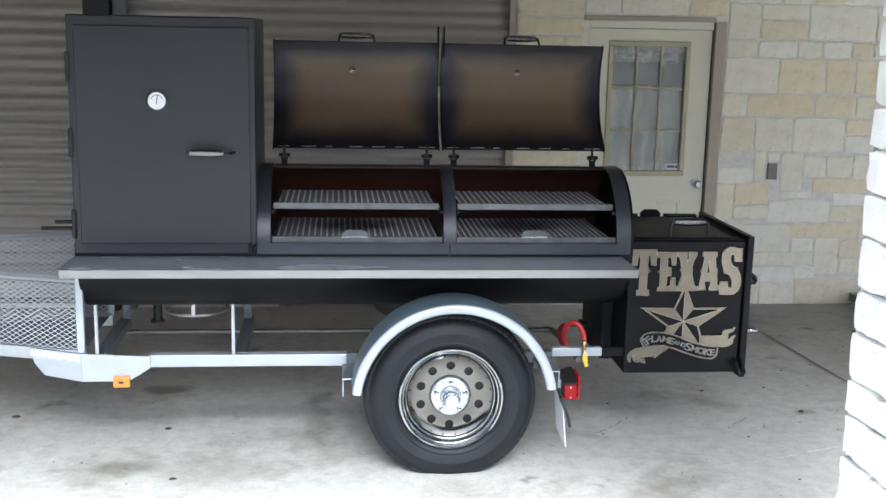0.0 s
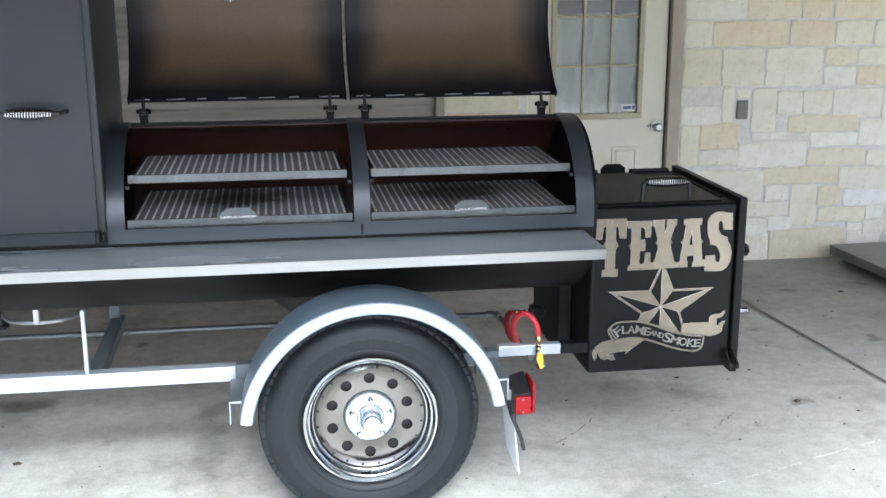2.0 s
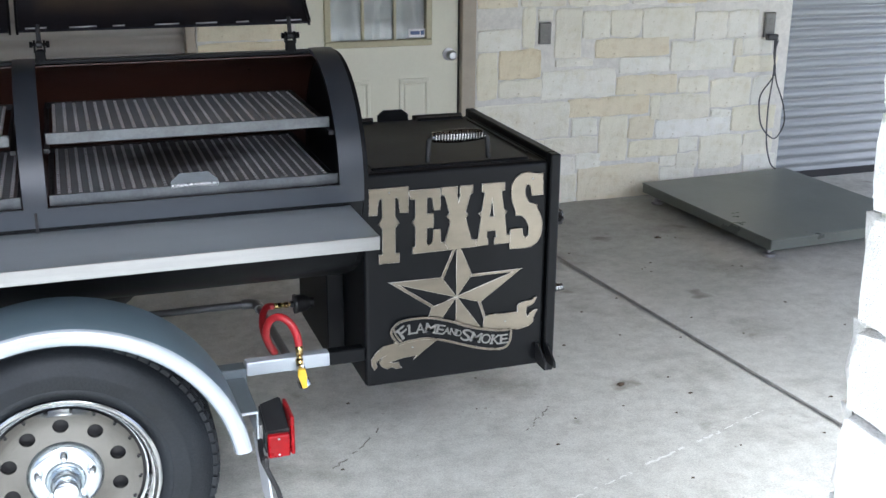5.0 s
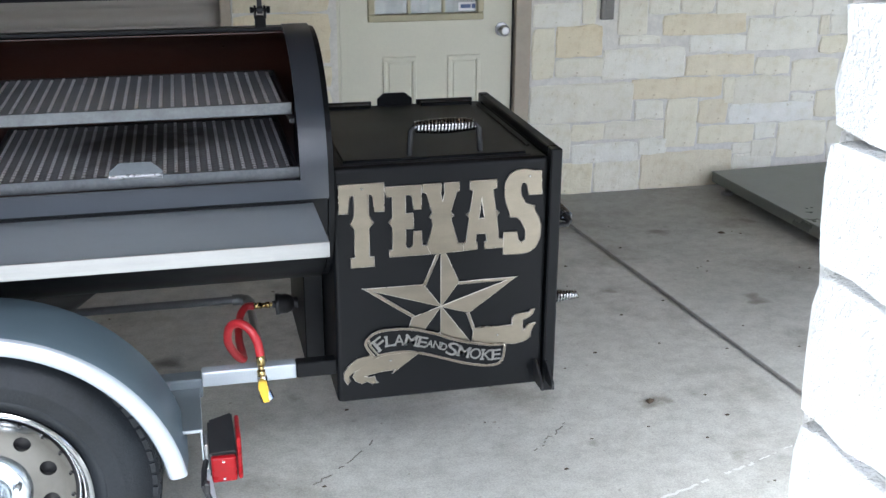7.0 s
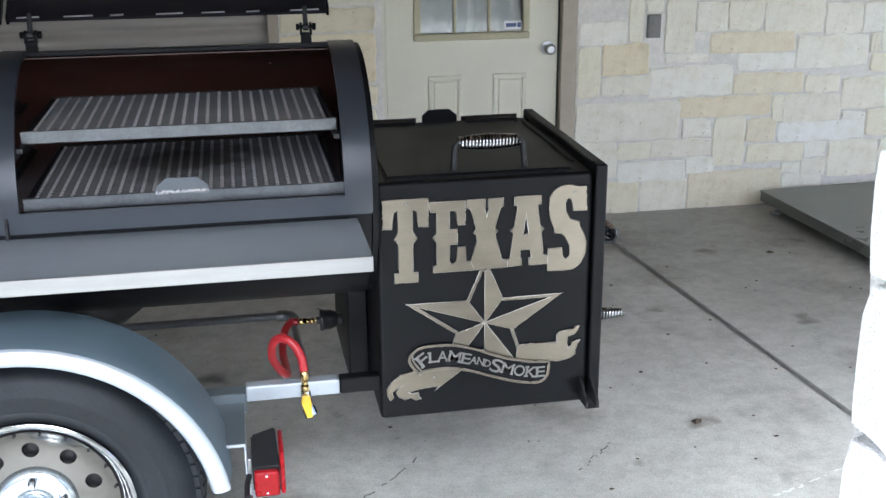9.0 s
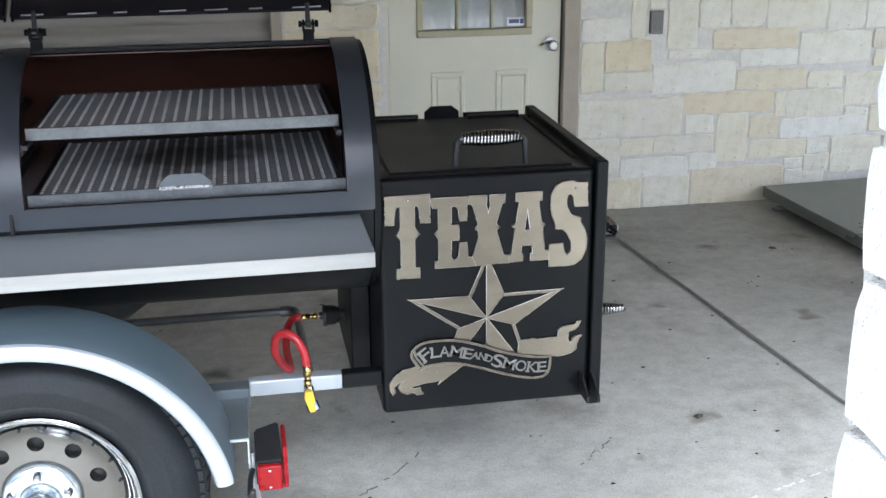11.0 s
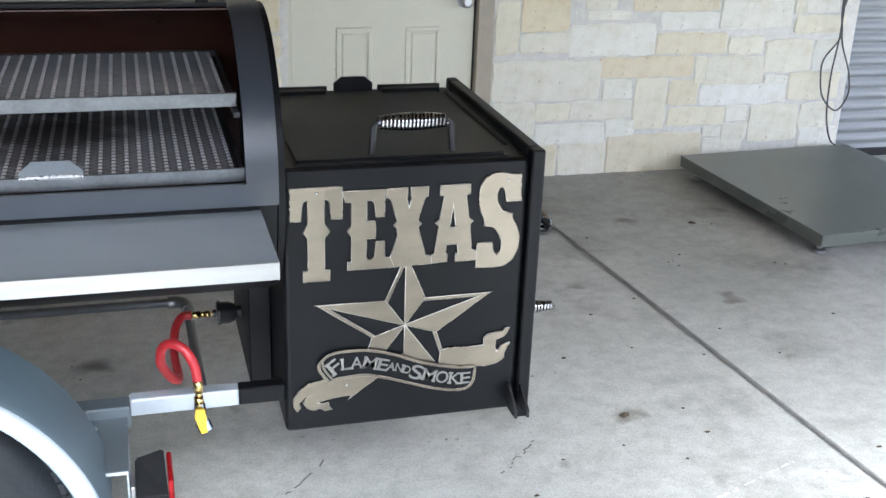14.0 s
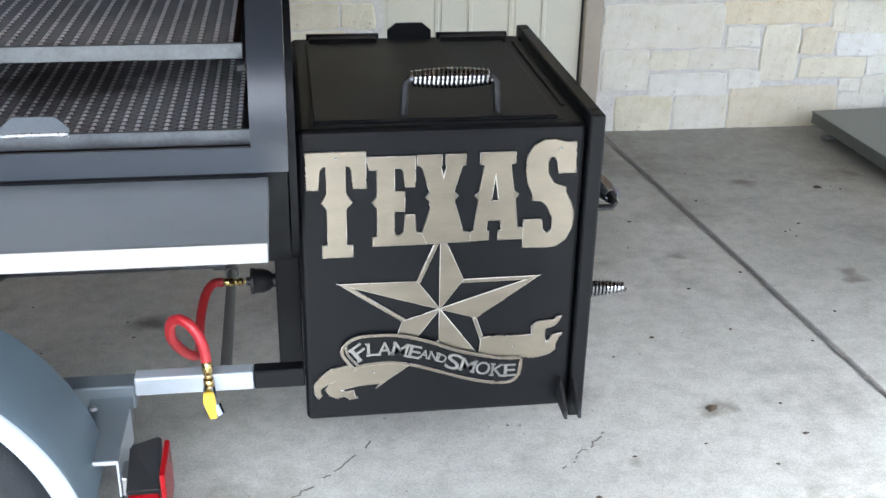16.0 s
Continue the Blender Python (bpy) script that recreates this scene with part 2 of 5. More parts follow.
def arc_strip(bm, cy, cz, r0, r1, a0, a1, x0, x1, seg=24):
    """A bent plate round an axis along x: angles in degrees, 0 towards the front (-y), 90 up."""
    rows = []
    for i in range(seg + 1):
        a = radians(a0 + (a1 - a0) * i / seg)
        rows.append([bm.verts.new((x, cy - r * math.cos(a), cz + r * math.sin(a))) for x, r in ((x0, r1), (x1, r1), (x1, r0), (x0, r0))])
    for p, q in zip(rows, rows[1:]):
        for k in range(4):
            f = bm.faces.new((p[k], p[(k + 1) % 4], q[(k + 1) % 4], q[k]))
            f.smooth = k in (0, 2)
    bm.faces.new(rows[0])
    bm.faces.new(rows[-1][::-1])


def coil(bm, p0, p1, r_mid, r_end, turns, wire, seg=6, taper=None):
    """A spring grip, fuller in the middle, or running from one radius to another."""
    p0, p1 = Vector(p0), Vector(p1)
    t = (p1 - p0).normalized()
    ref = Vector((0, 0, 1)) if abs(t.z) < 0.9 else Vector((1, 0, 0))
    s = t.cross(ref).normalized()
    u = s.cross(t)
    n = turns * 12
    pts = []
    for i in range(n + 1):
        f = i / n
        r = r_end + (r_mid - r_end) * math.sin(math.pi * f) if taper is None else taper[0] + (taper[1] - taper[0]) * f ** 1.4
        a = 2 * math.pi * turns * f
        pts.append(p0.lerp(p1, f) + (s * math.cos(a) + u * math.sin(a)) * r)
    tube(bm, pts, wire, seg)


def sharpen(bm):
    bmesh.ops.recalc_face_normals(bm, faces=bm.faces)
    for e in bm.edges:
        if len(e.link_faces) != 2 or e.calc_face_angle(0) > 0.62:
            e.smooth = False


def part(name, bm, mat, parent, label=""):
    sharpen(bm)
    me = bpy.data.meshes.new(name)
    bm.to_mesh(me)
    bm.free()
    me.materials.append(mat)
    ob = new(name, me)
    if parent is not None:
        ob.parent = parent
    if label:
        ob["label"] = label
    return ob


def thing(name, label, category, group="", kind="", at=(0, 0, 0)):
    ob = new(name)
    ob.location = at
    ob.empty_display_size = 0.1
    bpy.context.view_layer.update()
    return tagged(ob, label, category, group, kind)


def boxed(name, dims, mat, parent, bevel=0.003, label="", seg=1):
    bm = bmesh.new()
    box(bm, *dims, bevel=bevel, seg=seg)
    return part(name, bm, mat, parent, label)


def tubed(name, points, r, mat, parent, label="", seg=10, closed=False):
    bm = bmesh.new()
    tube(bm, points, r, seg, closed)
    return part(name, bm, mat, parent, label)


# ---- the setting ----
GRAVEL = material("gravel", (0.17, 0.16, 0.14), 0.9, 0, 0.3, 2, 40, 0.5)
CRACK_DIRT = material("crack_dirt", (0.19, 0.175, 0.155), 0.9, 0, 0.4, 20, 120, 0.3)
YARD_WALL = material("dull_plaster", (0.13, 0.12, 0.105), 0.9, 0, 0.3, 0.6, 12, 0.3)
WALL, LEFT, RIGHT, FRONT, HEIGHT = 2.95, -4.4, 5.4, -1.66, 2.75


def slab(name, label, dims, mat, bevel=0.0):
    return tagged(boxed(name, dims, mat, None, bevel), label, kind="structure")


def floor_plane():
    # unseen outer ground, kept dark so that less light bounces under the trailer
    bm = bmesh.new()
    box(bm, -400, 400, -400, 400, -0.5, -0.03)
    tagged(part("ground", bm, GRAVEL, None), "unseen dark ground round the slab, cuts bounced light", "ground", kind="structure")
    bm = bmesh.new()
    box(bm, -14, 16, -5.0, 3.6, -0.3, 0.0)
    return tagged(part("floor", bm, CONCRETE, None), "pale stained concrete slab floor with cracks", "floor", kind="structure")


floor_plane()


def joint_line(points, width, name, label, lift=0.004):
    """A sawn joint or crack: a thin dark strip just proud of the slab."""
    bm = bmesh.new()
    rows = []
    for i, p in enumerate(points):
        a, b = Vector(points[max(i - 1, 0)]), Vector(points[min(i + 1, len(points) - 1)])
        d = (b - a).normalized()
        n = Vector((-d.y, d.x)) * width * (0.5 + 0.5 * abs(noise.noise((p[0] * 9, p[1] * 9, 0))) if len(points) > 2 else 0.5)
        rows.append([bm.verts.new((p[0] + s * n.x, p[1] + s * n.y, lift)) for s in (1, -1)])
    for p, q in zip(rows, rows[1:]):
        if len(points) > 3 and noise.noise((p[0].co.x * 38, p[0].co.y * 38, 3.0)) < -0.12:
            continue
        bm.faces.new((p[0], p[1], q[1], q[0]))
    return tagged(part(name, bm, CRACK_DIRT if "crack" in name else JOINT, None), label, "floor joint", kind="structure")


JOINT = material("joint_dirt", (0.29, 0.28, 0.265), 0.9, 0, 0.3, 20, 120, 0.3)
joint_line([(2.155, 2.95), (2.395, 0.2), (2.80, -4.5)], 0.019, "floor_joint", "dark control joint cut across the concrete")
joint_line([(2.151, 2.95), (2.391, 0.2), (2.796, -4.5)], 0.006, "floor_joint_crack", "black dirt line in the control joint", 0.0075)


def crack(points, seed):
    rnd = random.Random(seed)
    pts = []
    for a, b in zip(points, points[1:]):
        a, b = Vector(a), Vector(b)
        n = max(2, int((b - a).length / 0.012))
        for k in range(n):
            p = a.lerp(b, k / n) + Vector((rnd.uniform(-1, 1), rnd.uniform(-1, 1))) * 0.005
            pts.append((p.x, p.y))
    joint_line(pts, 0.0042, "floor_crack", "hairline crack in the concrete")


crack([(0.74, 0.46), (0.80, 0.51), (0.86, 0.57), (0.90, 0.61), (0.95, 0.68)], 3)
crack([(1.38, 0.49), (1.42, 0.52), (1.45, 0.56), (1.49, 0.59), (1.545, 0.65)], 5)

PALE_CRACK = material("chalky_crack_filler", (0.70, 0.70, 0.67), 0.9, 0, 0.1, 20, 120, 0.3)
for i, (pts, w) in enumerate(((((1.16, 0.03), (1.38, 0.085), (1.58, 0.15)), 0.004), (((1.56, 0.14), (1.66, 0.185), (1.85, 0.25), (2.0, 0.30)), 0.008), (((1.98, 0.295), (2.1, 0.345), (2.22, 0.385)), 0.0045))):
    rnd = random.Random(21 + i)
    run = [Vector(a).lerp(Vector(b), k / 14) + Vector((0, rnd.uniform(-0.004, 0.004))) for a, b in zip(pts, pts[1:]) for k in range(14)]
    line = joint_line([(p.x, p.y) for p in run], w, "filled_crack", "faint chalky line of a filled crack in the concrete", 0.003)
    line.data.materials[0] = PALE_CRACK
# out of view: ceiling, edge boards and end wall added to shape the light
slab("ceiling", "unseen ceiling of the open carport, brown to warm bounced light", (LEFT - 0.4, RIGHT + 0.4, FRONT, WALL + 0.5, HEIGHT, HEIGHT + 0.15), CEILING)
slab("trim_light_baffle_front", "unseen board along the roof edge, shades the upper wall", (LEFT - 0.4, RIGHT + 0.4, FRONT - 0.13, FRONT - 0.01, 2.2, HEIGHT + 0.15), CEILING)
slab("wall_west_baffle", "unseen plain end wall that darkens the west side", (LEFT - 0.25, LEFT, -1.9, WALL + 0.5, 0, HEIGHT), MORTAR)
slab("trim_light_baffle_east", "unseen board across the roof end, cuts east sky light", (RIGHT + 0.405, RIGHT + 0.50, FRONT - 0.13, WALL + 0.5, 2.1, HEIGHT + 0.15), CEILING)

# Openings in the back wall: shutter, door, shutter.
DX0, DX1, DTOP = 1.20, 2.04, 1.89
SX0, SX1 = 0.70, 4.06
BACK = WALL + 0.3
wall = tagged(new("wall_north"), "pale limestone wall laid in uneven courses", "wall", kind="structure")
for dims in ((SX0, DX0 - 0.02, WALL, BACK, 0, HEIGHT), (DX0 - 0.02, DX1 + 0.09, WALL, BACK, DTOP + 0.05, HEIGHT), (DX1 + 0.09, SX1, WALL, BACK, 0, HEIGHT)):
    boxed("mortar_core", dims, MORTAR, wall, 0)
boxed("mortar_core", (LEFT, SX0, WALL + 0.1, BACK, 2.6, HEIGHT), MORTAR, wall, 0)
boxed("mortar_core", (SX1, RIGHT, WALL + 0.1, BACK, 2.6, HEIGHT), MORTAR, wall, 0)
# out of view, added to block low sky and darken reflections
slab("wall_south_baffle", "unseen plain wall that blocks low sky light", (-30, 3, -12.3, -12, -0.03, 2.5), YARD_WALL)


FOOT_BOARD = material("pale_board", (0.52, 0.50, 0.46), 0.7, 0, 0.15, 6, 60, 0.2)


def shutter(name, x0, x1, mat, label, pitch=0.082):
    top = tagged(new(name), label, "roll-up door", kind="structure")
    z = 0.012
    bm = bmesh.new()
    n = 8
    prof = []
    for k in range(n + 1):
        f = k / n
        prof.append((-0.016 * math.sin(math.pi * min(1, f / 0.82)) ** 0.7 if f < 0.82 else 0.0, f * (pitch - 0.002)))
    for a, b in zip(prof, prof[1:]):
        vs = [bm.verts.new((x, p[0], p[1])) for x, p in ((x0, a), (x1, a), (x1, b), (x0, b))]
        f = bm.faces.new(vs)
        f.smooth = True
    bmesh.ops.remove_doubles(bm, verts=bm.verts, dist=1e-5)
    me = part("slat", bm, mat, top)
    me.location = (0, WALL + 0.07, z)
    for i in range(1, int(2.62 / pitch)):
        c = me.copy()
        scene.collection.objects.link(c)
        c.location.z = z + i * pitch
    boxed("bottom_seal", (x0, x1, WALL + 0.045, WALL + 0.09, 0.0, 0.045), BLACK_MATT, top, 0.004)
    boxed("backing", (x0, x1, WALL + 0.075, WALL + 0.1, 0, 2.62), mat, top, 0)
    return top


shutter("shutter_west", LEFT, SX0 - 0.0, SHUTTER, "closed taupe corrugated steel roll-up door")
slab("trim_shutter_foot", "pale worn board along the roll-up door", (-2.9, -0.87, WALL - 0.045, WALL - 0.004, 0.0, 0.032), FOOT_BOARD, 0.003)
shutter("shutter_east", SX1, RIGHT, SHUTTER_GREY, "closed grey corrugated steel roll-up door", 0.06)


def entry_door():
    d = tagged(new("door_1"), "closed cream panelled door with nine-pane glazing", "door", kind="structure")
    y = WALL + 0.035
    gx0, gx1, gz0, gz1 = 1.362, 1.868, 0.932, 1.782
    for dims in ((DX0, gx0, y, y + 0.045, 0.012, DTOP), (gx1, DX1, y, y + 0.045, 0.012, DTOP), (gx0, gx1, y, y + 0.045, gz1, DTOP), (gx0, gx1, y, y + 0.045, 0.012, gz0)):
        boxed("door_slab", dims, DOOR_PAINT, d, 0.0)
    for x0 in (1.40, 1.72):
        bm = bmesh.new()
        for b in ((x0, x0 + 0.165, 0.715, 0.735), (x0, x0 + 0.165, 0.16, 0.18), (x0, x0 + 0.02, 0.18, 0.715), (x0 + 0.145, x0 + 0.165, 0.18, 0.715)):
            box(bm, b[0], b[1], y - 0.008, y + 0.002, b[2], b[3], 0.003)
        part("panel_moulding", bm, DOOR_PAINT, d)
        boxed("door_panel", (x0 + 0.028, x0 + 0.137, y - 0.005, y + 0.002, 0.188, 0.707), DOOR_PAINT, d, 0.004)
    bm = bmesh.new()
    w = 0.03
    for b in ((gx0 - w, gx1 + w, gz1 - 0.004, gz1 + w), (gx0 - w, gx1 + w, gz0 - w, gz0 + 0.004), (gx0 - w, gx0 + 0.004, gz0 + 0.004, gz1 - 0.004), (gx1 - 0.004, gx1 + w, gz0 + 0.004, gz1 - 0.004)):
        box(bm, b[0], b[1], y - 0.012, y + 0.03, b[2], b[3], 0.005)
    part("glazing_frame", bm, GLAZE_FRAME, d, "yellowed plastic glazing frame")
    cw, ch = (gx1 - gx0) / 3, (gz1 - gz0) / 3
    for i in (1, 2):
        boxed("glazing_bar", (gx0 + i * cw - 0.008, gx0 + i * cw + 0.008, y - 0.004, y + 0.012, gz0, gz1), GLAZE_FRAME, d, 0.003)
        for k in range(3):
            boxed("glazing_bar", (gx0 + k * cw + 0.008, gx0 + (k + 1) * cw - 0.008, y - 0.003, y + 0.012, gz0 + i * ch - 0.008, gz0 + i * ch + 0.008), GLAZE_FRAME, d, 0.003)
    for i in range(3):
        for k in range(3):
            boxed("pane", (gx0 + i * cw + 0.004, gx0 + (i + 1) * cw - 0.004, y + 0.013, y + 0.018, gz0 + k * ch + 0.004, gz0 + (k + 1) * ch - 0.004), GLASS, d, 0)
    boxed("sticker", (1.775, 1.868, y + 0.008, y + 0.0125, 0.945, 0.985), WHITE, d, 0, "white sticker with unreadable print")
    boxed("print_bar", (1.785, 1.835, y + 0.006, y + 0.0075, 0.957, 0.975), BLUE_INK, d, 0)
    boxed("print_bar", (1.84, 1.858, y + 0.006, y + 0.0075, 0.955, 0.977), BLUE_INK, d, 0)
    bm = bmesh.new()
    lathe(bm, [(0, -0.075), (0.018, -0.072), (0.027, -0.058), (0.027, -0.045), (0.012, -0.03), (0.012, -0.012), (0.033, -0.008), (0.033, 0.0), (0, 0.0)], 24)
    k = part("door_knob", bm, STEEL, d, "polished round door knob")
    k.location = (1.99, y, 0.852)
    bm = bmesh.new()
    for b in ((DX0 - 0.05, DX0 - 0.004, 0, DTOP + 0.05), (DX0 - 0.004, DX1 + 0.004, DTOP + 0.004, DTOP + 0.05)):
        box(bm, b[0], b[1], y - 0.02, BACK, b[2], b[3], 0.004)
    part("door_frame", bm, DOOR_PAINT, d)
    # black strip that paints the shade in the gap beside the door
    boxed("jamb_gap_shade", (DX1 + 0.0005, DX1 + 0.0105, y + 0.004, y + 0.05, 0, DTOP), BLACK_MATT, d, 0)
    boxed("threshold", (DX0 - 0.004, DX1 + 0.004, y - 0.02, y + 0.1, 0, 0.012), RAW_STEEL, d, 0)
    # flat dark panel; the unlit room's shade is in its colour
    boxed("room_shade_panel", (DX0, DX1, y + 0.13, y + 0.14, 0.8, DTOP), ROOM_SHADE, d, 0)
    # creased sheer curtain below, pale sheet painting mirrored sky above, dark panel between
    for name, z0, z1, seed in (("curtain", 0.86, 1.515, 0.0), ("sky_reflection_sheet", 1.665, 1.84, 7.0)):
        bm = bmesh.new()
        nx, nz = 46, 30
        g = [[bm.verts.new((DX0 + 0.1 + (DX1 - DX0 - 0.2) * i / nx, y + 0.075 + 0.02 * math.sin(i * 0.8 + 2.2 * noise.noise((i * 0.09, k * 0.12, seed))) + 0.035 * noise.noise((i * 0.16 + seed, k * 0.22, 3.0)), z0 + (z1 - z0) * k / nz + 0.012 * noise.noise((i * 0.2, seed, 1.0)))) for k in range(nz + 1)] for i in range(nx + 1)]
        for i in range(nx):
            for k in range(nz):
                bm.faces.new((g[i][k], g[i + 1][k], g[i + 1][k + 1], g[i][k + 1])).smooth = True
        part(name, bm, BLIND, d, "creased grey sheet, sheer curtain below, mirrored sky above")


GLAZE_FRAME = material("yellowed_plastic", (0.44, 0.41, 0.27), 0.5, 0, 0.12, 10, 90, 0.05)
WHITE = material("white_print", (0.8, 0.8, 0.8), 0.5, 0, 0.03)
BLUE_INK = material("blue_ink", (0.08, 0.12, 0.25), 0.5, 0, 0.03)
BLIND = material("sheer_cloth", (0.66, 0.68, 0.66), 0.9, 0, 0.2, 6, 60, 0.1)
ROOM_SHADE = material("room_shade", (0.10, 0.105, 0.11), 0.9, 0, 0.3, 3, 20, 0.1)
GLASS = material("window_glass", (0.86, 0.89, 0.88), 0.035, 0, 0.05, 4, 20, 0.0, rvary=0.02)
GLASS.node_tree.nodes["Principled BSDF"].inputs["Transmission Weight"].default_value = 0.95
entry_door()
TRIM_TAN = material("tan_trim_paint", (0.40, 0.355, 0.28), 0.6, 0, 0.1, 6, 60, 0.1)
slab("trim_door_east", "tan painted trim beside the door", (DX1 + 0.011, DX1 + 0.088, WALL - 0.006, BACK, 0, DTOP + 0.06), TRIM_TAN, 0.003)
slab("trim_door_top", "tan painted trim above the door", (DX0 - 0.05, DX1 + 0.0095, WALL - 0.012, BACK, DTOP + 0.053, DTOP + 0.085), TRIM_TAN, 0.003)
slab("trim_shutter_east", "tan painted trim beside the shutter", (SX0 - 0.05, SX0 - 0.003, WALL - 0.005, WALL + 0.06, 0, HEIGHT - 0.01), TRIM_TAN, 0.003)
post = tagged(boxed("door_track_post", (-2.06, -1.90, WALL - 0.14, WALL - 0.03, 0, HEIGHT), BLACK_MATT, None, 0.004), "dark upright steel post before the roll-up door", "post")
boxed("track_channel", (-1.885, -1.80, WALL - 0.10, WALL - 0.03, 0, HEIGHT), DARK_SILVER, post, 0.004)


# ---- stones ----
def stone_mesh(w, d, h, seed, rough=0.008):
    """A hand-dressed block with its front (towards -y) pillowed and chipped; origin at its front lower left."""
    random.seed(seed)
    bm = bmesh.new()
    nx, nz = max(4, min(9, int(w / 0.05))), max(3, min(6, int(h / 0.035)))
    us = [0, 0.006 / w] + [i / nx for i in range(1, nx)] + [1 - 0.006 / w, 1]
    vv = [0, 0.006 / h] + [k / nz for k in range(1, nz)] + [1 - 0.006 / h, 1]
    nx, nz = nx + 2, nz + 2
    g = [[None] * (nz + 1) for _ in range(nx + 1)]
    for i in range(nx + 1):
        for k in range(nz + 1):
            u, v = us[i], vv[k]
            edge = min(u * w, (1 - u) * w, v * h, (1 - v) * h)
            y = -d * (0.45 + 0.55 * min(1, edge / 0.006)) + random.uniform(-1, 1) * rough * 0.22 - 0.35 * rough * noise.noise((u * w * 9 + seed, v * h * 9, seed * 0.7))
            cx, cz = 2 * u - 1, 2 * v - 1
            rnd_c = 0.004 * max(0, abs(cx) + abs(cz) - 1.75) * 4
            g[i][k] = bm.verts.new((u * w - rnd_c * (1 if cx > 0 else -1) + noise.noise((u * w * 16, v * h * 16, seed * 1.3)) * rough * 1.1, y, v * h - rnd_c * (1 if cz > 0 else -1) + noise.noise((u * w * 16, v * h * 16, seed * 2.1 + 50)) * rough * 1.1))
    for i in range(nx):
        for k in range(nz):
            bm.faces.new((g[i][k], g[i + 1][k], g[i + 1][k + 1], g[i][k + 1])).smooth = False
    rim = [g[i][0] for i in range(nx + 1)] + [g[nx][k] for k in range(1, nz + 1)] + [g[i][nz] for i in range(nx - 1, -1, -1)] + [g[0][k] for k in range(nz - 1, 0, -1)]
    back = [bm.verts.new((v.co.x, 0.0, v.co.z)) for v in rim]
    for i in range(len(rim)):
        j = (i + 1) % len(rim)
        bm.faces.new((rim[j], rim[i], back[i], back[j]))
    bmesh.ops.recalc_face_normals(bm, faces=bm.faces)
    me = bpy.data.meshes.new("stone")
    bm.to_mesh(me)
    bm.free()
    return me


STONES = [0]


def stone(parent, x0, x1, z0, z1, y=None, turn=0.0, warm=0.0, gap=0.005, d=0.007, rough=0.010, mat=None):
    STONES[0] += 1
    w, h = x1 - x0 - 2 * gap, z1 - z0 - 2 * gap
    me = stone_mesh(w, d, h, STONES[0], rough)
    me.materials.append(mat or (STONE_WARM if warm else STONE))
    ob = new("stone", me)
    ob.parent = parent
    ob.location = (x0 + gap, WALL if y is None else y, z0 + gap)
    ob.rotation_euler.z = turn
    return ob


def random_courses(parent, x0, x1, z0, z1, seed, y=None, warm=0.4):
    """Ashlar of uneven courses; some stones run through two courses."""
    rnd = random.Random(seed)
    z = z0
    while z < z1 - 0.03:
        h = min(rnd.choice((0.12, 0.16, 0.2, 0.24)), z1 - z)
        if z1 - z - h < 0.08:
            h = z1 - z
        x = x0
        while x < x1 - 0.02:
            w = rnd.uniform(0.14, 0.5)
            if x1 - x - w < 0.12:
                w = x1 - x
            if h > 0.18 and rnd.random() < 0.35:
                f = rnd.uniform(0.4, 0.6) * h
                stone(parent, x, x + w, z, z + f, y, warm=rnd.random() < warm)
                stone(parent, x, x + w, z + f, z + h, y, warm=rnd.random() < warm)
            else:
                stone(parent, x, x + w, z, z + h, y, warm=rnd.random() < warm)
            x += w
        z += h


# ---- the smoker trailer ----
trailer = thing("smoker_trailer", "black barbecue smoker on a silver single-axle trailer", "trailer")
BY, BZ, BR = 0.476, 0.952, 0.312          # the barrel's axis and radius
BX0, BX1 = -1.55, 0.768                  # its ends
OPEN = ((-0.757, -0.034), (0.019, 0.709))
SOOT = material("seasoned_inner_steel", (0.045, 0.018, 0.012), 0.34, 0.0, 0.3, 6, 90, 0.1)


def barrel():
    bm = bmesh.new()
    arc_strip(bm, BY, BZ, BR - 0.008, BR, 88, 363, BX0, BX1, 64)
    b = part("barrel", bm, BLACK, trailer, "black steel barrel cooking chamber")
    # liner, a little inside the shell
    bm = bmesh.new()
    arc_strip(bm, BY, BZ, BR - 0.012, BR - 0.0095, 86, 358, -0.80, BX1 - 0.012, 48)
    part("inner_wall", bm, SOOT, b, "brown seasoned inner wall")
    for x in (BX0, BX1 - 0.008, -0.81):
        bm = bmesh.new()
        pts = [(BY - (BR - 0.009) * math.cos(2 * math.pi * k / 48), BZ + (BR - 0.009) * math.sin(2 * math.pi * k / 48)) for k in range(48)]
        prism(bm, pts, x, x + 0.008, "x")
        part("end_plate", bm, BLACK, b)
    bm = bmesh.new()
    pts = [(BY - (BR - 0.004) * math.cos(2 * math.pi * k / 48), BZ + (BR - 0.004) * math.sin(2 * math.pi * k / 48)) for k in range(48)]
    prism(bm, [p for p in pts], BX1 + 0.0035, 0.7845, "x")
    part("throat", bm, BLACK, b, "black joint between barrel and firebox")
    for x0, x1 in ((-0.815, OPEN[0][0]), (OPEN[0][1], OPEN[1][0]), (OPEN[1][1], BX1 + 0.003)):
        bm = bmesh.new()
        arc_strip(bm, BY, BZ, BR - 0.006, BR + 0.004, -5, 92, x0, x1, 24)
        part("frame_band", bm, BARREL_PAINT, b)
    for x0, x1 in OPEN:
        bm = bmesh.new()
        arc_strip(bm, BY, BZ, BR - 0.006, BR + 0.004, -5, 3.2, x0, x1, 4)
        part("frame_sill", bm, BARREL_PAINT, b)
    bm = bmesh.new()
    prism(bm, [(0.146, 0.918), (0.172, 0.918), (0.172, 0.968), (0.163, 0.966), (0.150, 0.944)], -0.012, -0.006, "x")
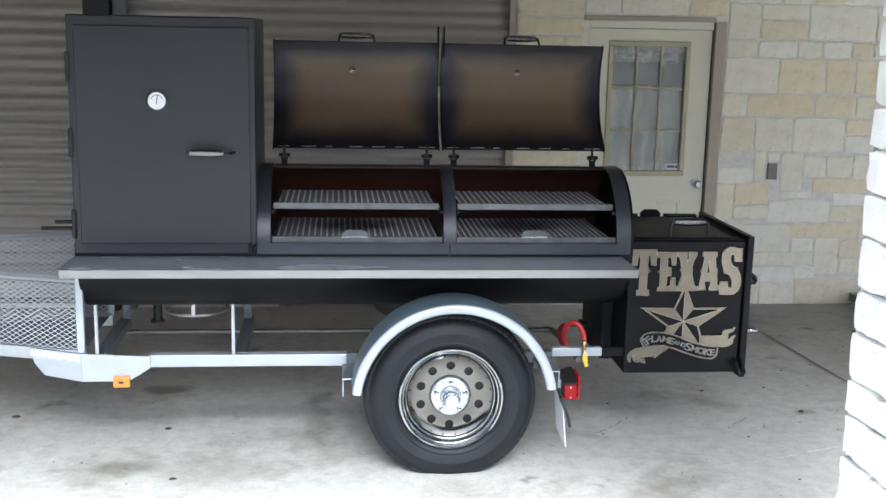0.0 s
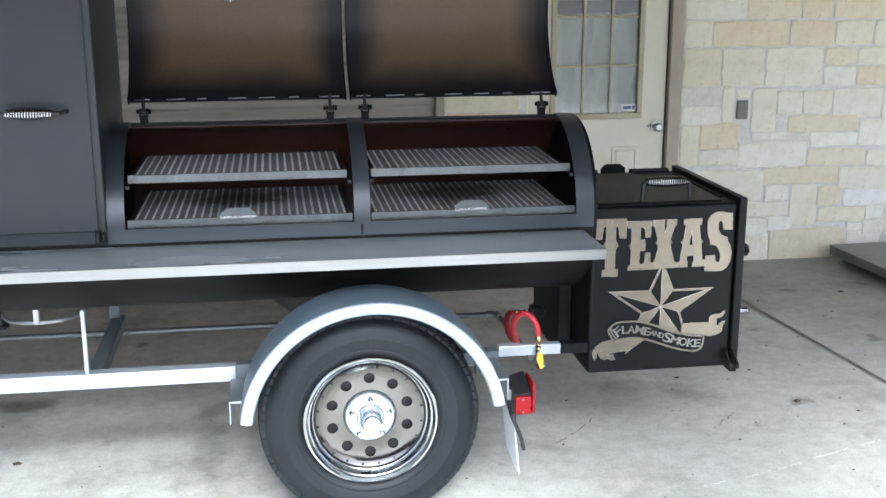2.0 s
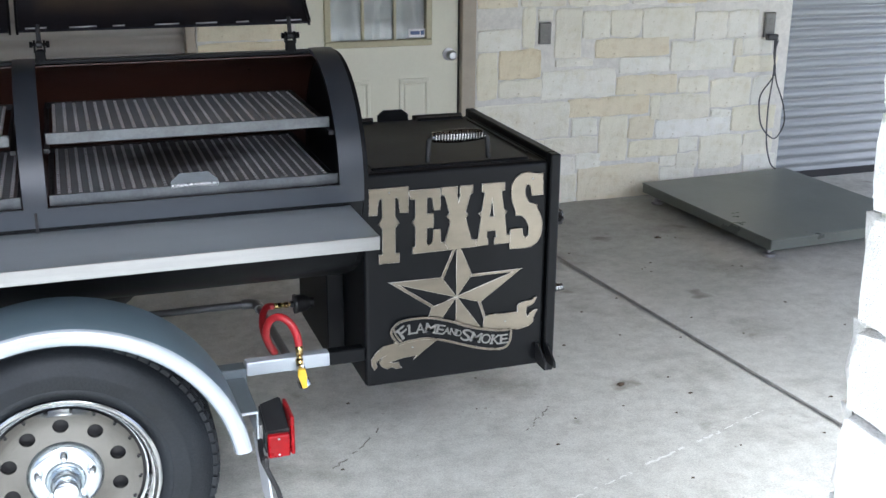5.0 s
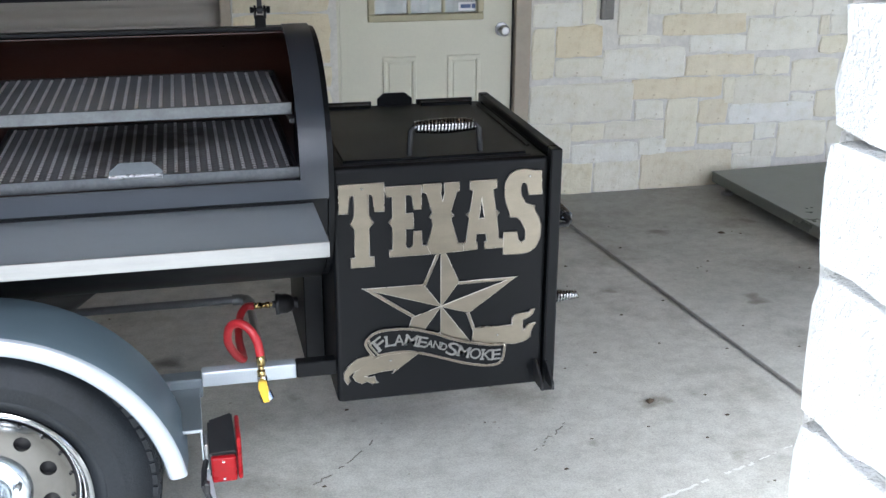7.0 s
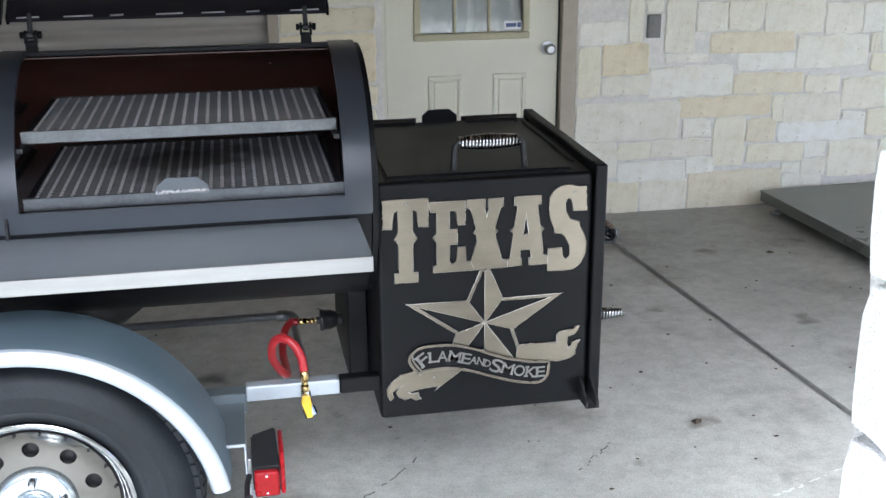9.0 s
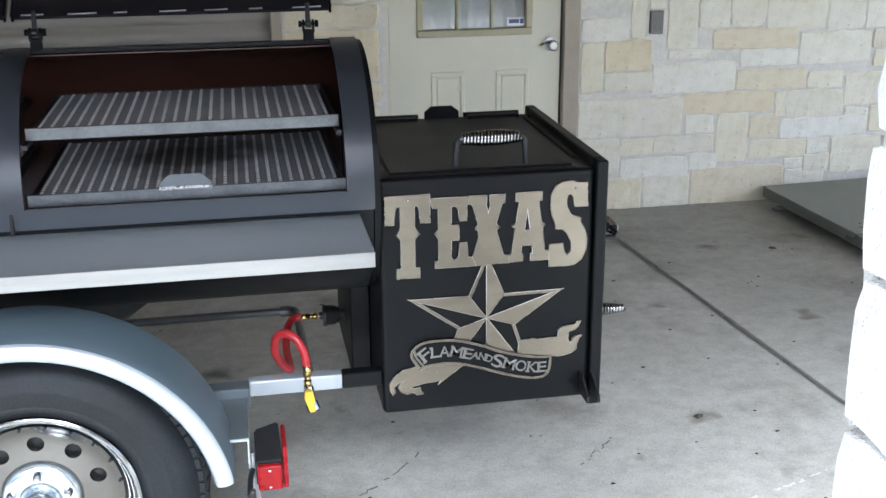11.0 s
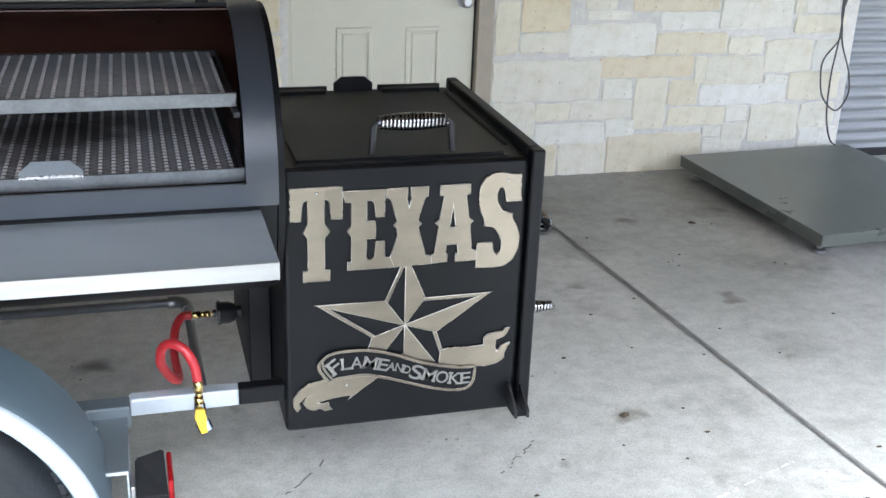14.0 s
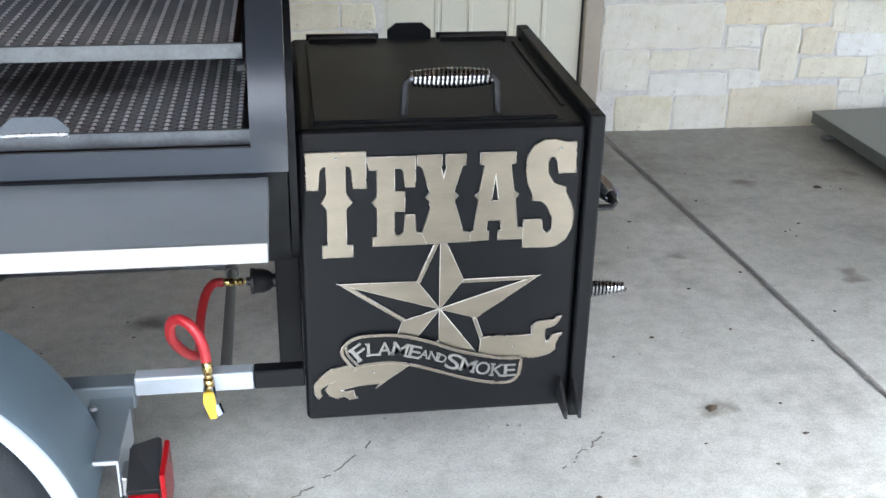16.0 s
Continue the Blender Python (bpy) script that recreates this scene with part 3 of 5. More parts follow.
    part("latch_tab", bm, BLACK_MATT, b)
    for x0, x1 in OPEN:
        for zz in (0.975, 1.105):
            for x in (x0 + 0.004, x1 - 0.016):
                boxed("grate_rail", (x, x + 0.012, 0.20, 0.80, zz - 0.014, zz - 0.004), BLACK_MATT, b, 0)
    return b


barrel()
HEAT = material("heat_tinted_steel", (0.100, 0.070, 0.044), 0.36, 0.1, 0.16, 4, 90, 0.08, rvary=0.08, spec=0.3)


def heat_colours():
    """Bare tan steel in the middle of the lid's inside, overspray of black paint along its rim."""
    nt = HEAT.node_tree
    b = nt.nodes["Principled BSDF"]
    tc = nt.nodes.new("ShaderNodeTexCoord")
    sep = nt.nodes.new("ShaderNodeSeparateXYZ")
    nt.links.new(tc.outputs["Generated"], sep.inputs[0])

    def mth(op, a, c=None):
        n = nt.nodes.new("ShaderNodeMath")
        n.operation = op
        for s, v in zip(n.inputs, (a, c)):
            if v is None:
                continue
            if isinstance(v, float):
                s.default_value = v
            else:
                nt.links.new(v, s)
        return n.outputs[0]

    edges = []
    for axis, w in (("X", 0.9), ("Z", 0.62)):
        d = mth("ABSOLUTE", mth("SUBTRACT", sep.outputs[axis], 0.5))
        edges.append(mth("MULTIPLY", mth("SUBTRACT", 0.5, d), w))
    e = mth("MINIMUM", edges[0], edges[1])
    e = mth("ADD", e, mth("MULTIPLY", mth("SUBTRACT", noise_fac(nt, 5, 4), 0.5), 0.07))
    k = ramp(nt, e, [(0.045, (0.0, 0.0, 0.0)), (0.17, (1, 1, 1))])
    old = b.inputs["Base Color"].links[0].from_socket
    nt.links.new(mixed(nt, k, (0.012, 0.012, 0.016), old), b.inputs["Base Color"])


heat_colours()


def lid(x0, x1, tab_side):
    """An open lid: a bent plate whose lower edge sits at the hinges, hollow towards the front."""
    bm = bmesh.new()
    low, high = Vector((0.485, 1.337)), Vector((0.60, 1.793))
    mid, ch = (low + high) / 2, high - low
    R = 0.338
    half = math.asin(ch.length / 2 / R)
    nrm = Vector((-ch.y, ch.x)).normalized()         # towards the front and up
    cen = mid + nrm * R * math.cos(half)
    base = math.atan2(-nrm.y, -nrm.x)
    def ring(r, n=24):
        return [cen + Vector((math.cos(base - half + 2 * half * i / n), math.sin(base - half + 2 * half * i / n))) * r for i in range(n + 1)]
    inner, outer = ring(R), ring(R + 0.006)
    rows = [[bm.verts.new((x, p[0], p[1])) for x, p in ((x0, a), (x1, a), (x1, b), (x0, b))] for a, b in zip(inner, outer)]
    for p, q in zip(rows, rows[1:]):
        for k in range(4):
            bm.faces.new((p[k], p[(k + 1) % 4], q[(k + 1) % 4], q[k])).smooth = k in (0, 2)
    bm.faces.new(rows[0])
    bm.faces.new(rows[-1][::-1])
    top = part("lid", bm, HEAT, trailer, "raised lid, bare heat-tanned inside with sooty black rim")
    # side rims
    for x in (x0 - 0.006, x1):
        bm = bmesh.new()
        rim = [bm.verts.new((xx, p[0], p[1])) for p in [c for c in ring(R - 0.006)] for xx in (x, x + 0.006)]
        rim2 = [bm.verts.new((xx, p[0], p[1])) for p in [c for c in ring(R + 0.012)] for xx in (x, x + 0.006)]
        n = len(rim) // 2
        for i in range(n - 1):
            for a, b in ((rim, None), (rim2, None)):
                bm.faces.new((a[2 * i], a[2 * i + 1], a[2 * i + 3], a[2 * i + 2]))
            for o in (0, 1):
                bm.faces.new((rim[2 * i + o], rim[2 * i + 2 + o], rim2[2 * i + 2 + o], rim2[2 * i + o]))
        part("rim_strip", bm, BLACK, top)
    # edge strip at the hinge side with stitch welds
    for i in range(7):
        f = (i + 0.5) / 7
        xa = x0 + (x1 - x0) * f - 0.035
        p = inner[0] + (inner[1] - inner[0]) * 0.35
        tubed("weld", [(xa, p[0] - 0.001, p[1]), (xa + 0.05 + 0.02 * math.sin(i * 2.3), p[0] - 0.001, p[1] + 0.001)], 0.0022, RAW_STEEL, top, seg=6)
    # grip above the upper edge
    p = outer[-2]
    cx = (x0 + x1) / 2 - 0.0
    bar = [(cx - 0.085, p[0] + 0.005, p[1] - 0.01), (cx - 0.075, p[0] + 0.05, p[1] + 0.045), (cx + 0.075, p[0] + 0.05, p[1] + 0.045), (cx + 0.085, p[0] + 0.005, p[1] - 0.01)]
    h = tubed("handle", bar, 0.007, BLACK, top)
    bm = bmesh.new()
    coil(bm, (cx - 0.07, p[0] + 0.05, p[1] + 0.045), (cx + 0.07, p[0] + 0.05, p[1] + 0.045), 0.0145, 0.0105, 17, 0.003)
    part("spring_grip", bm, SPRING, h, "coiled chrome spring grip")
    # thermometer stud
    q = inner[18]
    bm = bmesh.new()
    lathe(bm, [(0, -0.022), (0.006, -0.022), (0.006, -0.010), (0.0115, -0.010), (0.0115, -0.003), (0.014, -0.002), (0.014, 0), (0, 0)], 12)
    s = part("thermometer_stud", bm, SPRING, top, "bright thermometer stud")
    s.location = (cx - 0.02, q[0], q[1])
    s.rotation_euler.x = -0.35
    # stop tab
    xt = x1 - 0.004 if tab_side > 0 else x0 - 0.002
    boxed("stop_tab", (xt, xt + 0.006, high[0] - 0.03, high[0] + 0.03, high[1] - 0.06, high[1] + 0.075), BLACK, top, 0.001)
    # hinges
    for xh in (x0 + 0.045, x1 - 0.052):
        bm = bmesh.new()
        prism(bm, [(xh - 0.013, 1.258), (xh + 0.013, 1.258), (xh + 0.012, 1.284), (xh + 0.008, 1.290), (xh - 0.008, 1.290), (xh - 0.012, 1.284)], 0.466, 0.490)
        bmesh.ops.bevel(bm, geom=list(bm.edges), offset=0.002, affect="EDGES")
        hb = part("hinge", bm, HINGE_BLACK, top, "black steel clevis hinge")
        for s in (-1, 1):
            bm = bmesh.new()
            prism(bm, [(0.468, 1.284), (0.490, 1.284), (0.491, 1.304), (0.485, 1.313), (0.474, 1.313), (0.467, 1.304)], xh + s * 0.0115 - 0.0025, xh + s * 0.0115 + 0.0025, "x")
            part("hinge_cheek", bm, HINGE_BLACK, hb)
        bm = bmesh.new()
        tube(bm, [(xh - 0.021, 0.479, 1.303), (xh + 0.018, 0.479, 1.303)], 0.0045, 8)
        tube(bm, [(xh + 0.016, 0.479, 1.303), (xh + 0.024, 0.479, 1.303)], 0.0085, 8)
        tube(bm, [(xh - 0.023, 0.479, 1.303), (xh - 0.016, 0.479, 1.303)], 0.0075, 8)
        part("hinge_pin", bm, HINGE_BLACK, hb)
        bm = bmesh.new()
        lathe(bm, [(0, -0.0065), (0.0095, -0.0065), (0.0095, 0.0065), (0, 0.0065)], 12, Matrix.Translation((xh, 0.479, 1.303)) @ Matrix.Rotation(radians(90), 4, "Z"))
        tube(bm, [(xh, 0.479, 1.303), (xh, 0.484, 1.328), (xh, 0.492, 1.350)], 0.0058, 8)
        part("hinge_arm", bm, HINGE_WORN, hb, "worn grey hinge arm")


HINGE_BLACK = material("black_hinge_paint", (0.004, 0.004, 0.0045), 0.5, 0, 0.3, 30, 200, 0.1, spec=0.12)
HINGE_WORN = material("worn_hinge_steel", (0.007, 0.007, 0.008), 0.45, 0.0, 0.4, 40, 200, 0.1)
lid(-0.757, -0.035, 1)
lid(-0.012, 0.712, -1)


def grate(x0, x1, z, handle, n):
    """A pull-out cooking grate of ribbed expanded steel in an angle frame."""
    g = thing("cooking_grate", "slide-out steel cooking grate" + (", soot-stained, with a bent lip handle" if handle else ", clean bright expanded bed"), "grate", "cooking grates", at=((x0 + x1) / 2, 0.45, z))
    fy = BY - math.sqrt((BR - 0.016) ** 2 - (z - BZ) ** 2) + 0.004
    ox, oy, oz = g.location
    by = BY + math.sqrt((BR - 0.016) ** 2 - (z - BZ) ** 2) - 0.03
    def bx(name, a, b, c, d, e, f, mat, bev=0.0015):
        o = boxed(name, (a - ox, b - ox, c - oy, d - oy, e - oz, f - oz), mat, g, bev)
        return o
    bx("front_bar", x0, x1, fy, fy + 0.006, z - 0.012, z + 0.016, GRATE_STEEL)
    bx("side_bar", x0, x0 + 0.005, fy + 0.006, by, z - 0.012, z + 0.004, BLACK_MATT)
    bx("side_bar", x1 - 0.005, x1, fy + 0.006, by, z - 0.012, z + 0.004, BLACK_MATT)
    bx("back_bar", x0, x1, by, by + 0.006, z - 0.012, z + 0.004, BLACK_MATT)
    # bed: raised expanded metal, long diamonds across, with thick bonds standing in rows
    w, ln = x1 - x0 - 0.044, by - fy - 0.02
    px, py, hw = w / round(w / 0.0506), 0.0215, 0.0014
    xs, ys = x0 + 0.022, fy + 0.014
    cols, rows = round(w / px), int(ln / py * 2)
    vs, fs, rv, rf = [], [], [], []
    def quad(a, b, c, d):
        n = len(vs)
        vs.extend([(p - ox, q - oy, r - oz) for p, q, r in (a, b, c, d)])
        fs.append((n, n + 1, n + 2, n + 3))
    for k in range(rows):
        ya = ys + k * py / 2
        for i in range(cols + 1):
            xa = xs + px * (i + (0.5 if k % 2 else 0.0))
            if xa > x1 - 0.020:
                continue
            # bond, tilted up towards the front
            b0, b1 = 0.0046, 0.0052
            n = len(rv)
            rv.extend([(p - ox, q - oy, r - oz) for p, q, r in ((xa - b0, ya - b1, z + 0.0045), (xa + b0, ya - b1, z + 0.0045), (xa + b0 * 0.7, ya + b1, z + 0.0064), (xa - b0 * 0.7, ya + b1, z + 0.0064))])
            rf.append((n, n + 1, n + 2, n + 3))
            for sg in (-1, 1):
                xb, yb = xa + sg * px / 2, ya + py / 2
                if xb < xs - 0.001 or xb > x1 - 0.020 or yb > by - 0.004:
                    continue
                quad((xa + sg * b0 * 0.8, ya - hw + 0.002, z + 0.003), (xb - sg * b0 * 0.8, yb - hw - 0.002, z + 0.003), (xb - sg * b0 * 0.8, yb + hw - 0.002, z + 0.0055), (xa + sg * b0 * 0.8, ya + hw + 0.002, z + 0.0055))
    me = bpy.data.meshes.new("grate_bed")
    me.from_pydata(vs, [], fs)
    bm = bmesh.new()
    bm.from_mesh(me)
    bed = part("grate_bed", bm, GRATE_BED if handle else GRATE_CLEAN, g, "expanded steel bed")
    me = bpy.data.meshes.new("grate_ridge")
    me.from_pydata(rv, [], rf)
    bm = bmesh.new()
    bm.from_mesh(me)
    part("grate_ridge", bm, RIDGE_SOOTY if handle else RIDGE_CLEAN, g, "ridges of the bed, sky glint in their pale colour")["kind"] = "stuff"
    if handle:
        hx = x0 + (x1 - x0) * 0.485
        bm = bmesh.new()
        prism(bm, [(hx - 0.058, z + 0.014), (hx + 0.058, z + 0.014), (hx + 0.056, z + 0.026), (hx + 0.034, z + 0.045), (hx - 0.034, z + 0.045), (hx - 0.056, z + 0.026)], fy + 0.002, fy + 0.006)
        bmesh.ops.rotate(bm, verts=bm.verts, cent=(hx, fy, z + 0.014), matrix=Matrix.Rotation(radians(-20), 3, "X"))
        bmesh.ops.translate(bm, verts=bm.verts, vec=(-ox, -oy, -oz))
        part("lip_handle", bm, HANDLE_STEEL, g, "bent bare steel lip handle")
        tubed("weld_bead", [(hx - 0.056 - ox, fy - 0.001 - oy, 0.0145), (hx - ox, fy - 0.002 - oy, 0.0155), (hx + 0.056 - ox, fy - 0.001 - oy, 0.0145)], 0.0046, WELD, g, "bright weld bead", 6)


WELD = material("bright_weld_bead", (0.72, 0.73, 0.74), 0.3, 0.6, 0.3, 90, 260, 0.6)
HANDLE_STEEL = material("dull_handle_steel", (0.07, 0.08, 0.085), 0.34, 0.6, 0.2, 14, 120, 0.12)
GRATE_STEEL = material("grate_frame_steel", (0.145, 0.153, 0.157), 0.38, 0.6, 0.35, 14, 120, 0.12)
# ridges paler than the bed: the sky's glint on them is in the colour
RIDGE_CLEAN = material("glint_ridge_steel", (0.90, 0.91, 0.92), 0.34, 0.4, 0.15, 9, 120, 0.05)
RIDGE_SOOTY = material("sooty_glint_ridge_steel", (0.90, 0.91, 0.92), 0.34, 0.4, 0.15, 9, 120, 0.05)
GRATE_CLEAN = material("grate_steel", (0.20, 0.206, 0.215), 0.36, 0.6, 0.15, 9, 120, 0.05)
GRATE_BED = material("sooty_grate_steel", (0.20, 0.206, 0.215), 0.36, 0.6, 0.15, 9, 120, 0.05)


def soot(m):
    nt = m.node_tree
    b = nt.nodes["Principled BSDF"]
    tc = nt.nodes.new("ShaderNodeTexCoord")
    mp = nt.nodes.new("ShaderNodeMapping")
    mp.inputs["Location"].default_value = (-0.6, -0.95, 0)
    mp.inputs["Scale"].default_value = (4.6, 4.2, 0)
    nt.links.new(tc.outputs["Object"], mp.inputs[0])
    wp = nt.nodes.new("ShaderNodeTexNoise")
    wp.inputs["Scale"].default_value, wp.inputs["Detail"].default_value = 9, 5
    nt.links.new(tc.outputs["Object"], wp.inputs["Vector"])
    ad = nt.nodes.new("ShaderNodeVectorMath")
    ad.operation = "MULTIPLY_ADD"
    ad.inputs[1].default_value = (1.3, 1.3, 0)
    nt.links.new(wp.outputs["Color"], ad.inputs[0])
    nt.links.new(mp.outputs[0], ad.inputs[2])
    g = nt.nodes.new("ShaderNodeTexGradient")
    g.gradient_type = "SPHERICAL"
    nt.links.new(ad.outputs[0], g.inputs[0])
    k = ramp(nt, g.outputs["Fac"], [(0.0, (1, 1, 1)), (0.6, (0.22, 0.21, 0.2))])
    old = b.inputs["Base Color"].links[0].from_socket
    nt.links.new(mixed(nt, 1.0, old, k, "MULTIPLY"), b.inputs["Base Color"])


soot(GRATE_BED)
soot(RIDGE_SOOTY)
for x0, x1 in OPEN:
    grate(x0 + 0.004, x1 - 0.004 + (0.006 if x0 > 0 else 0), 0.979, True, 20)
    grate(x0 + 0.008, x1 - (0.006 if x0 > 0 else 0.016), 1.115, False, 20)


def cabinet():
    x0, x1, y0, y1, z0, z1 = -1.545, -0.812, 0.152, 0.72, 0.925, 1.885
    c = boxed("cabinet", (x0, x1, y0, y1, z0, z1), CABINET_PAINT, trailer, 0.006, "tall black steel warming cabinet", 2)
    door = boxed("cabinet_door", (x0 + 0.028, x1 - 0.022, y0 - 0.008, y0 - 0.001, z0 + 0.045, z1 - 0.04), CABINET_PAINT, c, 0.003)
    for z in (1.68, 1.38, 1.05):
        boxed("hinge", (x0 - 0.006, x0 + 0.012, y0 - 0.014, y0 + 0.006, z - 0.06, z + 0.06), BLACK_MATT, c, 0.005)
    boxed("latch", (x1 - 0.032, x1 - 0.018, y0 - 0.03, y0, z0 + 0.012, z0 + 0.05), BLACK_MATT, c, 0.004)
    boxed("latch", (x1 - 0.012, x1 - 0.0, y0 - 0.03, y0 - 0.001, z0 + 0.012, z0 + 0.045), BLACK_MATT, c, 0.004)
    # handle
    h = tubed("door_handle", [(-0.898, y0 - 0.007, 1.349), (-0.915, y0 - 0.05, 1.349), (-1.085, y0 - 0.055, 1.350)], 0.0065, BLACK_MATT, c)
    bm = bmesh.new()
    coil(bm, (-0.935, y0 - 0.052, 1.349), (-1.07, y0 - 0.055, 1.35), 0.016, 0.010, 17, 0.0034)
    part("spring_grip", bm, SPRING, h, "coiled chrome spring grip")
    # thermometer
    bm = bmesh.new()
    lathe(bm, [(0, -0.016), (0.034, -0.016), (0.036, -0.019), (0.040, -0.019), (0.0415, -0.012), (0.040, 0.0), (0, 0)], 40)
    t = part("thermometer", bm, CHROME, c, "round dial thermometer")
    t.location = (-1.197, y0 - 0.008, 1.553)
    bm = bmesh.new()
    lathe(bm, [(0, -0.0172), (0.0335, -0.0172), (0.0335, -0.0162), (0, -0.0162)], 40)
    part("dial_face", bm, WHITE, t)
    bm = bmesh.new()
    lathe(bm, [(0.021, -0.0182), (0.026, -0.0182), (0.026, -0.0174), (0.021, -0.0174)], 40, closed=True)
    bmesh.ops.delete(bm, geom=[v for v in bm.verts if v.co.z < 0.004], context="VERTS")
    part("dial_scale", bm, RAW_STEEL, t)
    bm = bmesh.new()
    box(bm, -0.0016, 0.0016, -0.0195, -0.0185, -0.012, 0.024)
    bmesh.ops.rotate(bm, verts=bm.verts, cent=(0, 0, 0), matrix=Matrix.Rotation(radians(8), 3, "Y"))
    part("dial_needle", bm, BLACK_MATT, t)


cabinet()


def shelf():
    x0, x1, y0, y1, z = -1.553, 0.736, -0.105, 0.168, 0.914
    s = boxed("work_shelf", (x0, x1, y0 + 0.003, y1, z - 0.006, z), SHELF_TOP, trailer, 0.001, "long folding work shelf, dark top and bright steel nosing")
    bm = bmesh.new()
    box(bm, x0, x1, y0, y0 + 0.0035, z - 0.033, z + 0.0005, 0.001)
    part("front_lip", bm, LIP_STEEL, s, "bright brushed steel lip")
    boxed("side_lip", (x1 - 0.004, x1, y0 + 0.004, y1 - 0.02, z - 0.033, z - 0.0065), DARK_SILVER, s, 0)
    boxed("side_lip", (x0, x0 + 0.004, y0 + 0.004, y1 - 0.02, z - 0.033, z - 0.0065), DARK_SILVER, s, 0)
    boxed("hinge_strip", (-0.80, BX1 - 0.05, y1 - 0.004, y1 + 0.004, z - 0.002, z + 0.006), BLACK, s, 0.001)
    for x in (-1.3, -0.5, 0.3):
        boxed("shelf_bracket", (x, x + 0.03, y0 + 0.03, y1 + 0.01, z - 0.03, z - 0.0065), BLACK_MATT, s, 0)


LIP_STEEL = material("brushed_lip_steel", (0.30, 0.30, 0.30), 0.34, 1, 0.16, 3, 180, 0.05, stretch=(1, 12, 12), rvary=0.08)
SHELF_TOP = material("grey_shelf_steel", (0.45, 0.50, 0.54), 0.27, 0.45, 0.08, 1.6, 200, 0.03, stretch=(1, 3, 1), rvary=0.03)
shelf()


def firebox():
    x0, x1, y0, y1, z0, z1 = 0.785, 1.312, 0.228, 0.880, 0.37, 0.973
    f = boxed("firebox", (x0, x1, y0, y1, z0, z1), BLACK, trailer, 0.012, "square black steel firebox", 3)
    # end flange, a channel proud of the face
    for d in ((x1, x1 + 0.028, y0 - 0.014, y0 + 0.02, 0.352, 0.993), (x1, x1 + 0.028, y1 - 0.02, y1 + 0.014, 0.352, 0.993), (x1, x1 + 0.028, y0 + 0.02, y1 - 0.02, 0.971, 0.993), (x1, x1 + 0.028, y0 + 0.02, y1 - 0.02, 0.352, 0.374)):
        boxed("end_flange", d, BLACK, f, 0.003)
    door = boxed("fire_door", (x1 + 0.001, x1 + 0.03, y0 + 0.03, y1 - 0.03, 0.385, 0.968), BLACK, f, 0.004, "steel fire door")
    h = tubed("door_grip", [(x1 + 0.029, 0.52, 0.483), (1.505, 0.52, 0.483)], 0.006, BLACK_MATT, door)
    bm = bmesh.new()
    coil(bm, (x1 + 0.06, 0.52, 0.483), (1.51, 0.52, 0.483), 0.016, 0.011, 16, 0.0036, taper=(0.0215, 0.0085))
    part("spring_grip", bm, SPRING, h, "tapered chrome spring grip")
    h = tubed("door_handle", [(x1 + 0.029, 0.485, 0.755), (1.385, 0.48, 0.770), (1.397, 0.468, 0.775), (1.408, 0.352, 0.773), (1.412, 0.342, 0.766), (1.407, 0.341, 0.757), (x1 + 0.029, 0.352, 0.752)], 0.007, BLACK_MATT, door)
    bm = bmesh.new()
    coil(bm, (1.398, 0.462, 0.775), (1.408, 0.353, 0.773), 0.0165, 0.0125, 15, 0.0034)
    part("spring_grip", bm, SPRING, h, "coiled chrome spring grip")
    # lug at the flange's foot
    for xx in (1.288, 1.316):
        bm = bmesh.new()
        prism(bm, [(y0 + 0.012, 0.442), (y0 - 0.016, 0.44), (y0 - 0.07, 0.402), (y0 - 0.072, 0.385), (y0 - 0.02, 0.385), (y0 + 0.012, 0.395)], xx, xx + 0.006, "x")
        part("hinge_lug", bm, BLACK_MATT, f)
    # top lid
    lidp = boxed("firebox_lid", (0.818, 1.262, 0.258, 0.800, z1 + 0.001, z1 + 0.008), BLACK, f, 0.002, "flat steel lid")
    boxed("lid_seam", (0.811, 1.269, 0.251, 0.807, z1 - 0.004, z1 + 0.0015), BLACK_MATT, f, 0)
    boxed("top_slot", (1.285, 1.292, 0.33, 0.81, z1 - 0.004, z1 + 0.005), BLACK_MATT, f, 0)
    for x in (0.826, 1.12):
        hb = boxed("lid_hinge", (x, x + 0.15, 0.800, 0.830, z1 + 0.001, z1 + 0.016), BLACK, f, 0.003)
        tubed("hinge_pin", [(x - 0.006, 0.836, z1 + 0.012), (x + 0.156, 0.836, z1 + 0.012)], 0.008, BLACK_MATT, hb)
    bm = bmesh.new()
    prism(bm, [(1.005, z1), (1.105, z1), (1.105, z1 + 0.02), (1.085, z1 + 0.036), (1.025, z1 + 0.036), (1.005, z1 + 0.02)], 0.858, 0.866)
    part("lid_stop", bm, BLACK, f)
    zt = z1 + 0.007
    h = tubed("lid_handle", [(0.98, 0.284, zt), (0.984, 0.288, zt + 0.058), (0.992, 0.289, zt + 0.066), (1.142, 0.289, zt + 0.066), (1.150, 0.288, zt + 0.058), (1.154, 0.284, zt)], 0.0075, BLACK_MATT, lidp)
    bm = bmesh.new()
    coil(bm, (0.994, 0.289, zt + 0.066), (1.140, 0.289, zt + 0.066), 0.017, 0.0115, 18, 0.0034)
    part("spring_grip", bm, SPRING, h, "coiled chrome spring grip")
    boxed("support_plate", (0.733, 0.7835, 0.45, 0.84, 0.372, 0.70), BLACK, f, 0.003)
